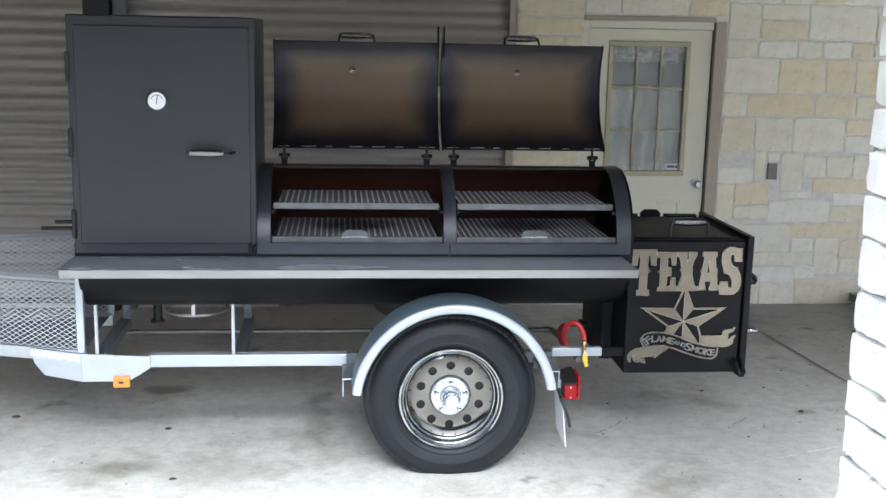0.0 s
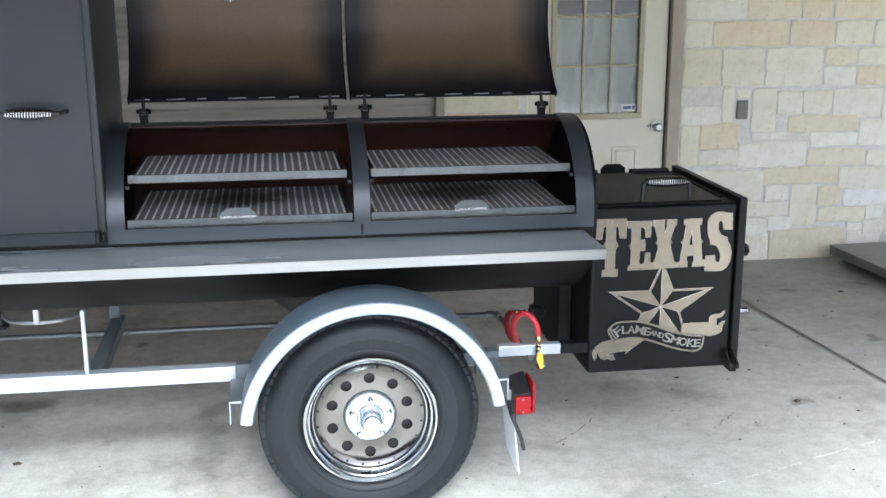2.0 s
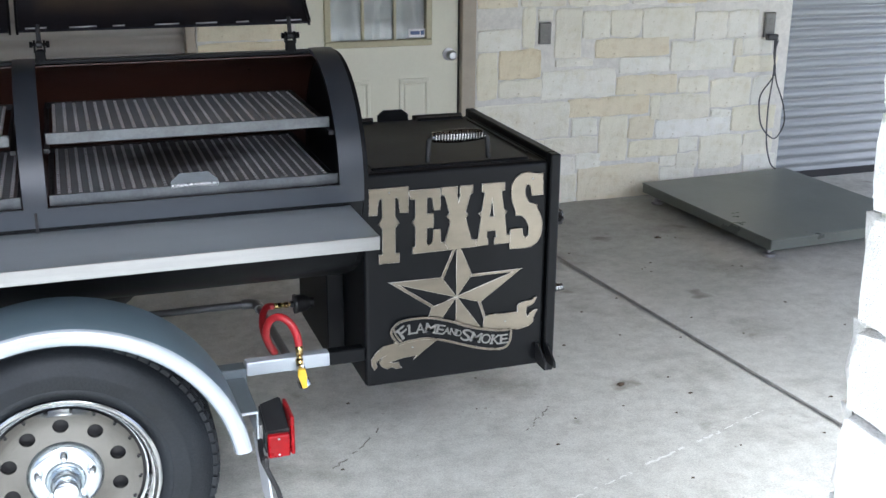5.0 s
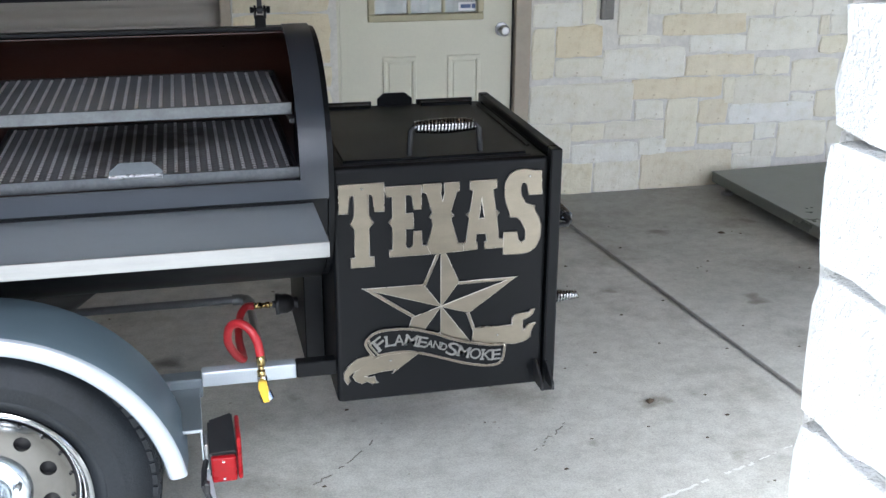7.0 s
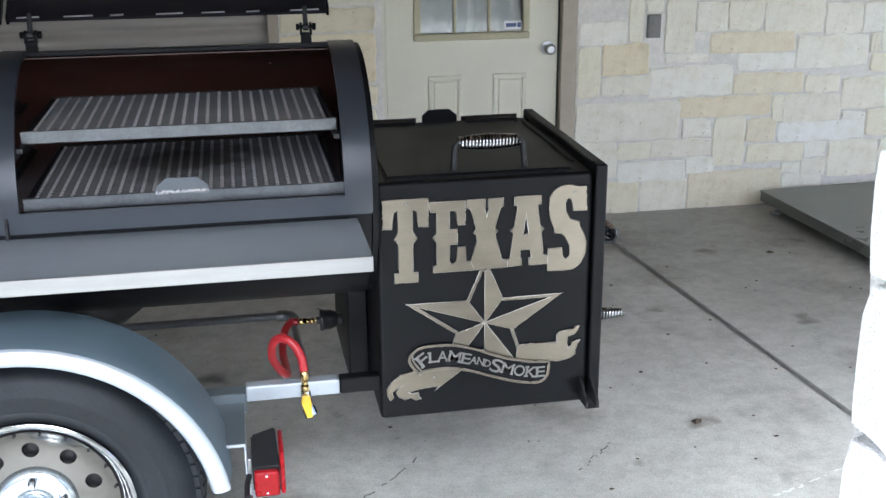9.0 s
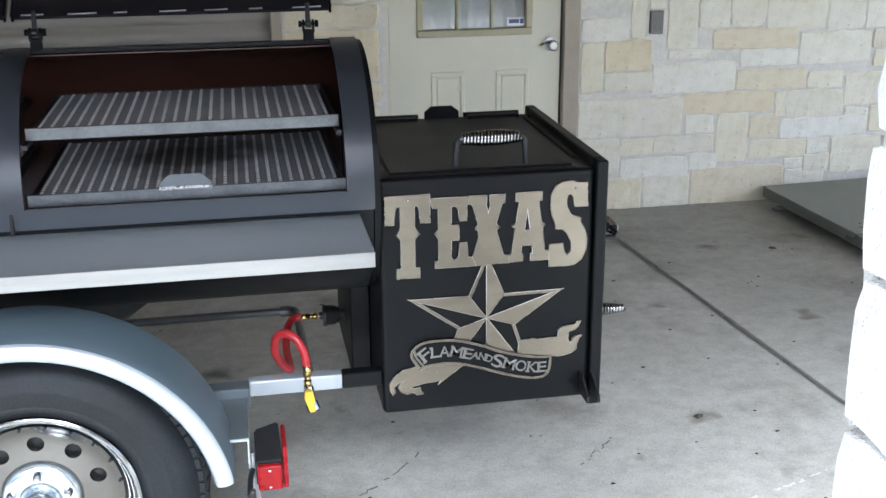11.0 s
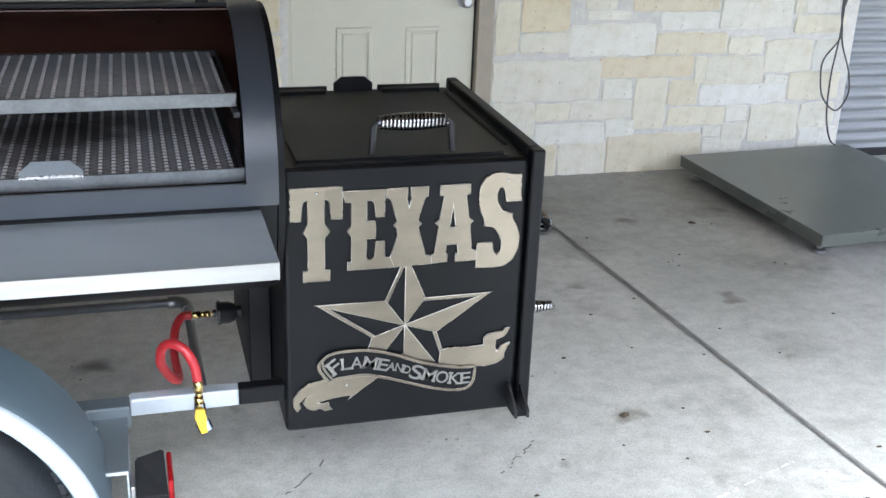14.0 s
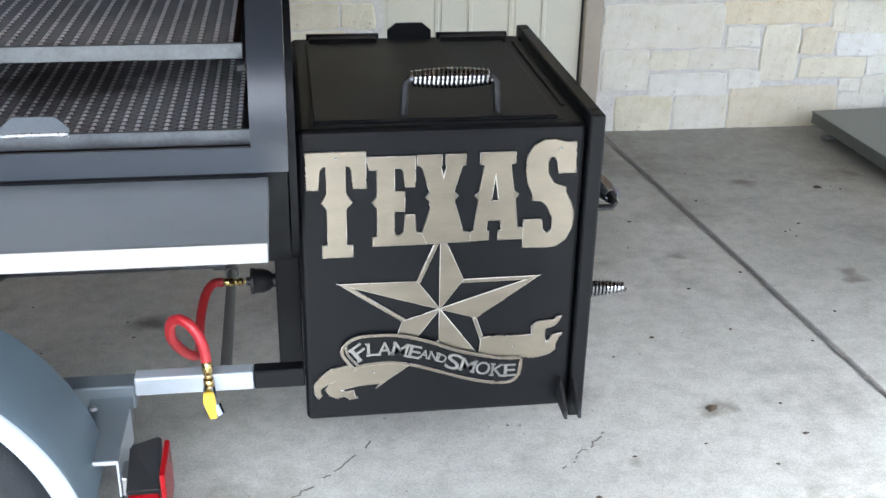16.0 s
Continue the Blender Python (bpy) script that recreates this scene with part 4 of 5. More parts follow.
    # weld bead down the joint to the barrel
    tubed("weld_bead", [(x0 + 0.006, y0 + 0.012, 0.955), (x0 + 0.004, y0 + 0.03, 0.962)], 0.006, BLACK, f)
    return f


firebox()


WZ = 0.337                               # the axle's height


def flat(bm, lift):
    """The tyre's contact patch: nothing reaches below the floor, the sidewall bulges a little above it."""
    for v in bm.verts:
        if v.co.z < 0.02 - WZ:
            v.co.y += -0.004 if v.co.y < 0.1 else 0.004
        v.co.z = max(v.co.z, 0.001 + lift - WZ)


def wheel(y_out, sign):
    """A chrome modular steel wheel with a road tyre; y_out is the outer face, sign the way inwards."""
    m = Matrix.Translation((-0.005, y_out, WZ)) @ Matrix.Diagonal((1, sign, 1, 1))
    w = new("wheel")
    w.parent = trailer
    w.matrix_local = m
    w["label"] = "road wheel with chrome modular rim"
    prof = [(0.216, 0.012), (0.222, 0.002), (0.235, -0.006), (0.240, -0.0095), (0.246, -0.0095), (0.248, -0.0085), (0.266, -0.0145), (0.280, -0.016), (0.282, -0.0166), (0.287, -0.0166), (0.289, -0.0158), (0.304, -0.012), (0.318, -0.007), (0.333, 0.002), (0.342, 0.014), (0.346, 0.018), (0.359, 0.024), (0.362, 0.045), (0.363, 0.1), (0.362, 0.155), (0.359, 0.176), (0.342, 0.19), (0.30, 0.205), (0.235, 0.20), (0.216, 0.19)]
    bm = bmesh.new()
    lathe(bm, prof, 96, closed=True)
    flat(bm, 0.0)
    tyre = part("tyre", bm, RUBBER, w, "black radial tyre, pressed flat on the floor")
    bm = bmesh.new()
    for k in range(72):
        a = 2 * math.pi * k / 72
        mm = Matrix.Rotation(a, 4, "Y")
        for (ya, yb, off, r) in ((0.016, 0.0265, 0.0, 0.3535), (0.027, 0.053, 0.0, 0.3612), (0.058, 0.098, 0.35, 0.3635), (0.103, 0.145, 0.7, 0.3635), (0.150, 0.176, 0.2, 0.3612)):
            o = off * 0.0315
            box(bm, o - 0.012, o + 0.0115, ya, yb, r - 0.018, r + 0.001, 0, 1, mm)
    flat(bm, 0.001)
    part("tread", bm, RUBBER, tyre)["kind"] = "stuff"
    # rim barrel, lip and disc
    bm = bmesh.new()
    lathe(bm, [(0.205, 0.19), (0.214, 0.19), (0.214, 0.012), (0.2205, 0.004), (0.2205, -0.006), (0.217, -0.0085), (0.2115, -0.007), (0.207, 0.004), (0.204, 0.010), (0.199, 0.013), (0.196, 0.020), (0.194, 0.030), (0.190, 0.036), (0.1865, 0.038), (0.1855, 0.046)], 96)
    part("rim", bm, WHEEL_CHROME, w, "chrome rim")
    bm = bmesh.new()
    seg, nh = 240, 10
    def disc_h(r):
        return 0.052 - 0.014 * max(0, (r - 0.128) / 0.051) ** 2 - 0.07 * max(0, 0.112 - r) + 0.05 * max(0, r - 0.15)
    radii = [0.179 - 0.0031 * i for i in range(36)]
    rings = [[bm.verts.new((r * math.cos(2 * math.pi * k / seg), disc_h(r), r * math.sin(2 * math.pi * k / seg))) for k in range(seg)] for r in radii]
    for ra, rb in zip(rings, rings[1:]):
        for k in range(seg):
            j = (k + 1) % seg
            c = (ra[k].co + ra[j].co + rb[k].co + rb[j].co) / 4
            ang, rad = math.atan2(c.z, c.x), math.hypot(c.x, c.z)
            near = round((ang - 0.31) / (2 * math.pi / nh)) * 2 * math.pi / nh + 0.31
            if math.hypot(rad * math.cos(ang - near) - 0.130, rad * math.sin(ang - near)) < 0.0185:
                continue
            bm.faces.new((ra[k], rb[k], rb[j], ra[j])).smooth = True
    edge = [e for e in bm.edges if e.is_boundary and 0.1 < math.hypot(*(e.verts[0].co.xz)) < 0.165]
    hv = {v for e in edge for v in e.verts}
    for v in hv:
        ang, rad = math.atan2(v.co.z, v.co.x), math.hypot(v.co.x, v.co.z)
        near = round((ang - 0.31) / (2 * math.pi / nh)) * 2 * math.pi / nh + 0.31
        c = Vector((0.130 * math.cos(near), 0.130 * math.sin(near)))
        d = Vector((v.co.x, v.co.z)) - c
        d = d.normalized() * 0.0182
        v.co.x, v.co.z = c.x + d.x, c.y + d.y
    ext = bmesh.ops.extrude_edge_only(bm, edges=edge)
    for v in (g for g in ext["geom"] if isinstance(g, bmesh.types.BMVert)):
        v.co.y += 0.012
    part("wheel_disc", bm, DISC_CHROME, w, "chrome disc with round holes")
    bm = bmesh.new()
    lathe(bm, [(0.1775, 0.056), (0.1775, 0.048), (0.187, 0.048), (0.187, 0.056)], 96, closed=True)
    part("rim_groove", bm, BLACK_MATT, w)
    bm = bmesh.new()
    lathe(bm, [(0.02, 0.075), (0.165, 0.075)], 40)
    lathe(bm, [(0.20, 0.1), (0.02, 0.1)], 40)
    part("brake_drum", bm, BLACK_MATT, w)
    bm = bmesh.new()
    for k in range(20):
        a = 2 * math.pi * (k + 0.5) / 20
        lathe(bm, [(0, -0.004), (0.0032, -0.003), (0.0042, 0.0), (0.0042, 0.006)], 8, Matrix.Translation((0.1725 * math.cos(a), 0.0405, 0.1725 * math.sin(a))))
    part("rim_rivet", bm, BLACK_MATT, w)["kind"] = "stuff"
    bm = bmesh.new()
    lathe(bm, [(0, -0.044), (0.022, -0.0435), (0.0275, -0.041), (0.0295, -0.036), (0.030, -0.012), (0.0325, -0.009), (0.0355, -0.004), (0.037, 0.022), (0.040, 0.0255), (0.043, 0.023), (0.047, 0.029), (0.058, 0.031), (0.071, 0.030), (0.080, 0.034), (0.086, 0.041), (0.089, 0.049), (0.090, 0.058)], 48)
    hub = part("hub_cap", bm, HUB_CHROME, w, "chrome hub cap")
    for k in range(5):
        a = 2 * math.pi * k / 5 + 0.3
        bm = bmesh.new()
        lathe(bm, [(0, -0.020), (0.005, -0.019), (0.0085, -0.014), (0.0105, -0.006), (0.0105, 0.012)], 12, Matrix.Translation((0.063 * math.cos(a), 0.026, 0.063 * math.sin(a))))
        part("lug_nut", bm, CHROME, w)
    tubed("valve_stem", [(0.0, 0.03, -0.196), (0.0, 0.012, -0.192)], 0.0035, BLACK_MATT, w)


wheel(0.008, 1)


def fender(y0, y1):
    """A rolled fender: a bent sheet with a wide turned-down lip along its outer edge."""
    R, cz = 0.424, 0.345
    out, inn = (y0, y1)
    s = 1 if y1 > y0 else -1
    bm = bmesh.new()
    prof = [(R - 0.036, out), (R - 0.012, out - 0.004 * s), (R - 0.003, out + 0.004 * s), (R, out + 0.016 * s), (R + 0.004, out + 0.06 * s), (R, inn)]
    prof2 = [(r - 0.004, y + 0.003 * s) for r, y in prof]
    n = 40
    rows = []
    for i in range(n + 1):
        a = radians(9 + 164 * i / n)
        rows.append([bm.verts.new((r * math.cos(a), y, cz + r * math.sin(a))) for r, y in prof + prof2[::-1]])
    k = len(rows[0])
    for p, q in zip(rows, rows[1:]):
        for j in range(k):
            bm.faces.new((p[j], p[(j + 1) % k], q[(j + 1) % k], q[j])).smooth = True
    bm.faces.new(rows[0])
    bm.faces.new(rows[-1][::-1])
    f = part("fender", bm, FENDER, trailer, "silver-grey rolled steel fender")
    bm = bmesh.new()
    rows = []
    lip = [(R - 0.018 + 0.019 * math.cos(math.pi * q / 8), out - (0.0015 + 0.011 * math.sin(math.pi * q / 8)) * s) for q in range(9)] + [(R - 0.034, out + 0.003 * s), (R - 0.003, out + 0.003 * s)]
    for i in range(n + 1):
        a = radians(9 + 164 * i / n)
        rows.append([bm.verts.new((r * math.cos(a), y, cz + r * math.sin(a))) for r, y in lip])
    for p, q in zip(rows, rows[1:]):
        for j in range(len(lip)):
            bm.faces.new((p[j], p[(j + 1) % len(lip)], q[(j + 1) % len(lip)], q[j])).smooth = True
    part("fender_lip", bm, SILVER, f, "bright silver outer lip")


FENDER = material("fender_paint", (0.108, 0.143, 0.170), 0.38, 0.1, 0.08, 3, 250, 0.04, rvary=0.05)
fender(-0.092, 0.118)


def frame_parts():
    # side rails
    for y0 in (0.228,):
        boxed("side_rail", (-1.28, -0.44, y0, y0 + 0.05, 0.417, 0.470), SILVER, trailer, 0.004, "silver box-section rail", 2)
        # middle stretch of the rail, in a darker silver than both ends
        boxed("side_rail", (-0.44, 0.462, y0, y0 + 0.05, 0.424, 0.474), DARK_SILVER, trailer, 0.003)
        boxed("side_rail", (0.462, 0.686, y0, y0 + 0.035, 0.451, 0.490), SILVER, trailer, 0.004, "silver box-section rail", 2)
        boxed("firebox_arm", (0.6865, 0.784, y0, y0 + 0.035, 0.451, 0.490), BLACK, trailer, 0.003)
    # bent lower pipe rail on the far side
    tubed("pipe_rail", [(-1.5, 0.975, 0.367), (0.585, 0.975, 0.367), (0.607, 0.965, 0.367), (0.615, 0.945, 0.367), (0.62, 0.40, 0.382)], 0.0125, PIPE, trailer, "bent dull steel gas pipe", 12)
    bm = bmesh.new()
    tube(bm, [(0.565, 0.975, 0.367), (0.589, 0.975, 0.367), (0.609, 0.963, 0.367), (0.615, 0.941, 0.367), (0.615, 0.915, 0.367)], 0.017, 12)
    part("pipe_elbow", bm, PIPE, trailer)
    # cross members and uprights
    for x in (-1.52, -0.93):
        boxed("cross_member", (x, x + 0.05, 0.279, 0.90, 0.418, 0.466), DARK_SILVER, trailer, 0.003)
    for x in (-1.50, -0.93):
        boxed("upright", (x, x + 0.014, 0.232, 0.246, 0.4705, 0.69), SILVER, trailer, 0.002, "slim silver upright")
        boxed("upright", (x, x + 0.04, 0.835, 0.85, 0.4705, 0.72), DARK_SILVER, trailer, 0.002)
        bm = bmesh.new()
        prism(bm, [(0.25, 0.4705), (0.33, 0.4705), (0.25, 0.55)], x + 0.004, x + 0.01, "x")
        part("gusset", bm, DARK_SILVER, trailer)
    bm = bmesh.new()
    lathe(bm, [(0, -0.10), (0.14, -0.095), (0.22, -0.075), (0.27, -0.035), (0.29, 0.02), (0.29, 0.06), (0, 0.06)], 40, Matrix.Translation((-0.04, 0.72, 0.60)) @ Matrix.Rotation(radians(90), 4, "X"))
    part("drip_pan", bm, BLACK_MATT, trailer, "round black drip pan under the barrel")
    boxed("axle", (-0.03, 0.03, 0.2, 0.91, 0.31, 0.37), BLACK_MATT, trailer, 0.004)
    for y in (0.31,):
        boxed("spring_pack", (-0.2, 0.2, y, y + 0.045, 0.375, 0.40), BLACK_MATT, trailer, 0.004)
    # fender brackets: a flat tongue out from the rail with a turned-down lip
    for s, z in ((-1, 0.424), (1, 0.449)):
        xa, xb = (0.378, 0.455) if s > 0 else (-0.458, -0.381)
        boxed("fender_bracket", (xa, xb, 0.022, 0.227, z - 0.003, z + 0.003), DARK_SILVER, trailer, 0.001)
        boxed("fender_bracket", (xa, xb, 0.205, 0.2265, z - 0.045, z - 0.004), DARK_SILVER, trailer, 0.002)
        xl = (0.4505, 0.455) if s > 0 else (-0.458, -0.4535)
        boxed("bracket_lip", (*xl, 0.022, 0.2, z - 0.075, z - 0.0035), SILVER, trailer, 0.001)
        boxed("bracket_edge", (xa, xb, 0.0175, 0.0215, z - 0.0035, z + 0.0035), SILVER, trailer, 0.001)
        for yy in (0.12, 0.19):
            bm = bmesh.new()
            lathe(bm, [(0, -0.006), (0.006, -0.005), (0.008, 0)], 8, Matrix.Translation((s * 0.39, yy, z + 0.003)) @ Matrix.Rotation(radians(-90), 4, "X"))
            part("bracket_bolt", bm, RAW_STEEL, trailer)
    # tail light
    bm = bmesh.new()
    vs = [bm.verts.new(p) for p in ((0.466, 0.09, 0.345), (0.466, 0.09, 0.438), (0.466, -0.005, 0.402), (0.466, -0.005, 0.342), (0.522, 0.095, 0.345), (0.522, 0.095, 0.452), (0.526, -0.010, 0.406), (0.526, -0.010, 0.340))]
    for f in ((0, 1, 2, 3), (7, 6, 5, 4), (0, 4, 5, 1), (1, 5, 6, 2), (2, 6, 7, 3), (3, 7, 4, 0)):
        bm.faces.new([vs[i] for i in f])
    bmesh.ops.bevel(bm, geom=list(bm.edges), offset=0.004, segments=2, affect="EDGES")
    tl = part("tail_light", bm, LAMP_BLACK, trailer, "black-hooded red tail light")
    boxed("lens", (0.469, 0.524, -0.022, -0.0055, 0.338, 0.400), RED_LENS, tl, 0.005, "red plastic side lens", 2)
    boxed("lens", (0.5265, 0.537, -0.018, 0.092, 0.338, 0.444), RED_LENS, tl, 0.005, "red plastic rear lens", 2)
    for z in (0.348, 0.390):
        boxed("lens_screw", (0.493, 0.499, -0.0245, -0.0205, z - 0.003, z + 0.003), CHROME, tl, 0.001)
    boxed("lamp_mount", (0.4555, 0.4655, 0.025, 0.08, 0.345, 0.41), RAW_STEEL, tl, 0.002)
    tubed("wire", [(0.461, 0.045, 0.372), (0.452, -0.005, 0.362), (0.450, -0.05, 0.350), (0.464, -0.064, 0.315), (0.480, -0.064, 0.275), (0.490, -0.06, 0.232)], 0.0065, LAMP_BLACK, trailer, "black wiring loom")
    boxed("wire_clip", (0.449, 0.463, -0.062, -0.04, 0.335, 0.362), LAMP_BLACK, trailer, 0.004)
    # mud flap
    bm = bmesh.new()
    prism(bm, [(-0.055, 0.335), (0.14, 0.335), (0.14, 0.155), (-0.05, 0.137)], 0.456, 0.460, "x")
    bmesh.ops.rotate(bm, verts=bm.verts, cent=(0.456, 0, 0.335), matrix=Matrix.Rotation(radians(-6), 3, "Y"))
    part("mud_flap", bm, FLAP, trailer, "white rubber mud flap")


PIPE = material("dull_pipe_steel", (0.15, 0.155, 0.16), 0.36, 0.6, 0.2, 20, 160, 0.1)
RED_LENS = material("red_lens", (0.22, 0.001, 0.004), 0.3, 0, 0.15, 30, 200, 0.03, spec=0.25)
AMBER_LENS = material("amber_lens", (0.85, 0.22, 0.01), 0.15, 0, 0.1, 30, 200, 0.03, coat=0.4)
LAMP_BLACK = material("black_plastic", (0.012, 0.012, 0.013), 0.4, 0, 0.1, 30, 200, 0.03)
FLAP = material("white_flap", (0.72, 0.74, 0.78), 0.5, 0, 0.05)
frame_parts()


def hose():
    # burner stub with an air shutter on the firebox side
    bm = bmesh.new()
    lathe(bm, [(0, -0.121), (0.010, -0.121), (0.010, -0.112), (0.030, -0.111), (0.0305, -0.104), (0.028, -0.100), (0.0275, -0.082), (0.023, -0.070), (0.016, -0.062), (0.016, -0.052), (0.019, -0.050), (0.019, -0.040), (0.014, -0.038), (0.0135, 0.0)], 24)
    b = part("burner_stub", bm, LAMP_BLACK, trailer, "black gas burner with air shutter")
    b.matrix_local = Matrix.Translation((0.784, 0.640, 0.480)) @ Matrix.Rotation(radians(-90), 4, "Z")
    bm = bmesh.new()
    for x0, x1, r in ((0.656, 0.666, 0.006), (0.646, 0.656, 0.0095), (0.634, 0.646, 0.0075), (0.609, 0.634, 0.0095)):
        tube(bm, [(x0, 0.640, 0.480), (x1, 0.640, 0.480)], r, 8)
    part("brass_fitting", bm, BRASS, trailer, "brass hose fitting")
    # hose: falls, loops once and comes forward to the valve
    pts = [(0.612, 0.640, 0.480), (0.592, 0.638, 0.480), (0.575, 0.615, 0.468), (0.566, 0.575, 0.447), (0.564, 0.52, 0.432), (0.568, 0.45, 0.428), (0.566, 0.39, 0.440), (0.548, 0.345, 0.475), (0.530, 0.305, 0.530), (0.535, 0.275, 0.580), (0.556, 0.250, 0.601), (0.580, 0.233, 0.590), (0.596, 0.222, 0.560), (0.601, 0.217, 0.527)]
    P = [Vector(p) for p in pts]
    smooth = []
    for i in range(len(P) - 1):
        a, b2, c, d = P[max(i - 1, 0)], P[i], P[i + 1], P[min(i + 2, len(P) - 1)]
        for k in range(5):
            t = k / 5
            smooth.append(0.5 * ((2 * b2) + (c - a) * t + (2 * a - 5 * b2 + 4 * c - d) * t * t + (3 * b2 - a - 3 * c + d) * t ** 3))
    smooth.append(P[-1])
    tubed("gas_hose", smooth, 0.0105, RED, trailer, "red rubber gas hose in a loop", 12)
    bm = bmesh.new()
    for za, zb, r in ((0.528, 0.50, 0.0105), (0.50, 0.488, 0.0075), (0.488, 0.472, 0.010)):
        tube(bm, [(0.601, 0.217, za), (0.602, 0.216, zb)], r, 8)
    part("brass_fitting", bm, BRASS, trailer, "brass hose fitting")
    bm = bmesh.new()
    tube(bm, [(0.602, 0.214, 0.475), (0.606, 0.210, 0.425)], 0.012, 10)
    tube(bm, [(0.606, 0.213, 0.430), (0.613, 0.207, 0.412)], 0.017, 12)
    part("valve_body", bm, CHROME, trailer, "plated valve body")
    bm = bmesh.new()
    prism(bm, [(0.592, 0.470), (0.611, 0.470), (0.615, 0.448), (0.612, 0.438), (0.616, 0.415), (0.602, 0.413), (0.597, 0.438), (0.590, 0.45)], 0.189, 0.200)
    bmesh.ops.bevel(bm, geom=list(bm.edges), offset=0.002, affect="EDGES")
    part("valve_lever", bm, YELLOW, trailer, "yellow shut-off lever")


hose()


def mesh_panel(p0, p1, z0, z1, parent, mat, px=0.036, pz=0.021, th=0.0021):
    """Expanded metal between two uprights: slanting flat strands."""
    a, b = Vector(p0), Vector(p1)
    L = (b - a).length
    u = (b - a).normalized()
    nrm = Vector((u.y, -u.x))
    bm = bmesh.new()
    nx, nz = int(L / px), int((z1 - z0) / pz * 2)
    for i in range(nx + 1):
        for k in range(nz):
            for s in (-1, 1):
                xa = px * (i + (0.5 if k % 2 else 0))
                xb = xa + s * px / 2
                if not (0 <= xa <= L and 0 <= xb <= L):
                    continue
                za, zb = z0 + k * pz / 2, z0 + (k + 1) * pz / 2
                q = []
                for x, z, w, o in ((xa, za, -th, 0.0), (xb, zb, -th, 0.0), (xb, zb, th, 0.0), (xa, za, th, 0.0)):
                    p = a + u * x + nrm * o
                    q.append(bm.verts.new((p.x, p.y, z + w)))
                bm.faces.new(q)
    return part("expanded_mesh", bm, mat, parent, "silver expanded metal mesh")


def tongue():
    # angled drawbars
    for y0, y1 in ((0.232, 0.56), (0.878, 0.60)):
        s = 1 if y1 > y0 else -1
        ang = math.atan2(y1 - y0, -1.15)
        bm = bmesh.new()
        L = math.hypot(1.15, y1 - y0)
        box(bm, 0, L, -0.025, 0.025, 0.44, 0.492, 0.003, 1, Matrix.Translation((-1.55, y0 + 0.025 * s, 0)) @ Matrix.Rotation(ang, 4, "Z"))
        part("drawbar", bm, SILVER, trailer, "silver angled drawbar")
    # bent side plate with the side marker
    bm = bmesh.new()
    prism(bm, [(-1.555, 0.36), (-1.36, 0.362), (-1.272, 0.418), (-1.272, 0.468), (-1.555, 0.482)], 0.216, 0.2275)
    part("side_plate", bm, SILVER, trailer, "bent silver side plate")
    bm = bmesh.new()
    prism(bm, [(0.0, 0.36), (0.17, 0.376), (0.215, 0.425), (0.235, 0.492), (0.0, 0.482)], -0.006, 0.0055)
    bmesh.ops.transform(bm, verts=bm.verts, matrix=Matrix.Translation((-1.555, 0.222, 0)) @ Matrix.Rotation(math.atan2(0.33, -1.15), 4, "Z"))
    part("side_plate", bm, SILVER, trailer)
    ang = math.atan2(0.33, -1.15)
    for i in range(15):
        bm = bmesh.new()
        w = (0.011, 0.008, 0.012, 0.009)[i % 4]
        box(bm, 0.004 + i * 0.0152, 0.004 + i * 0.0152 + w, 0.006, 0.0085, 0.446 + (0.005 if i % 3 else 0), 0.477, 0, 1, Matrix.Translation((-1.555, 0.222, 0.0015 * i * 0.4)) @ Matrix.Rotation(ang, 4, "Z"))
        part("lettering_bar", bm, WHITE, trailer)
    a = boxed("side_marker", (-1.425, -1.355, 0.196, 0.2155, 0.338, 0.386), AMBER_LENS, trailer, 0.005, "amber side marker lamp", 2)
    boxed("marker_core", (-1.402, -1.38, 0.1925, 0.197, 0.357, 0.367), LAMP_BLACK, a, 0.001)
    # basket of expanded metal on the tongue
    near = [(-1.555, 0.245), (-2.62, 0.565)]
    far = [(-1.555, 0.865), (-2.62, 0.60)]
    bk = new("tongue_basket")
    bk.parent = trailer
    bk["label"] = "silver wood basket of expanded metal on the tongue"
    zt = 0.795
    for line, zt in ((near, 0.795), (far, 0.88)):
        mesh_panel(line[0], line[1], 0.492, zt - 0.01, bk, SILVER)
        tubed("top_rail", [(*line[0], zt), (*line[1], zt)], 0.014, SILVER, bk, seg=4)
        for f in (0.0, 0.75):
            p = Vector(line[0]).lerp(Vector(line[1]), f)
            boxed("basket_post", (p.x - 0.018, p.x + 0.012, p.y - 0.012, p.y + 0.012, 0.482, zt + 0.012), SILVER, bk, 0.002)
    mesh_panel((-1.56, 0.27), (-1.56, 0.84), 0.492, zt, bk, DARK_SILVER)
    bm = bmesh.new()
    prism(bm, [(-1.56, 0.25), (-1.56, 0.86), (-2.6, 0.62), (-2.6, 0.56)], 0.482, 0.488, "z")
    part("basket_floor", bm, DARK_SILVER, bk)
    # two bars at the cabinet's back corner
    tubed("damper_rod", [(-1.54, 0.30, 1.033), (-1.655, 0.30, 1.033)], 0.009, BLACK_MATT, trailer)
    tubed("damper_rod", [(-1.54, 0.33, 1.0), (-1.72, 0.33, 1.0)], 0.009, BLACK_MATT, trailer)
    # a jack leg with its foot plate, folded up behind the barrel
    bm = bmesh.new()
    tube(bm, [(-1.336, 0.85, 0.70), (-1.336, 0.85, 0.462)], 0.021, 14)
    tube(bm, [(-1.336, 0.85, 0.462), (-1.336, 0.85, 0.452)], 0.034, 14)
    part("jack_leg", bm, BLACK_MATT, trailer, "black drop-leg jack")
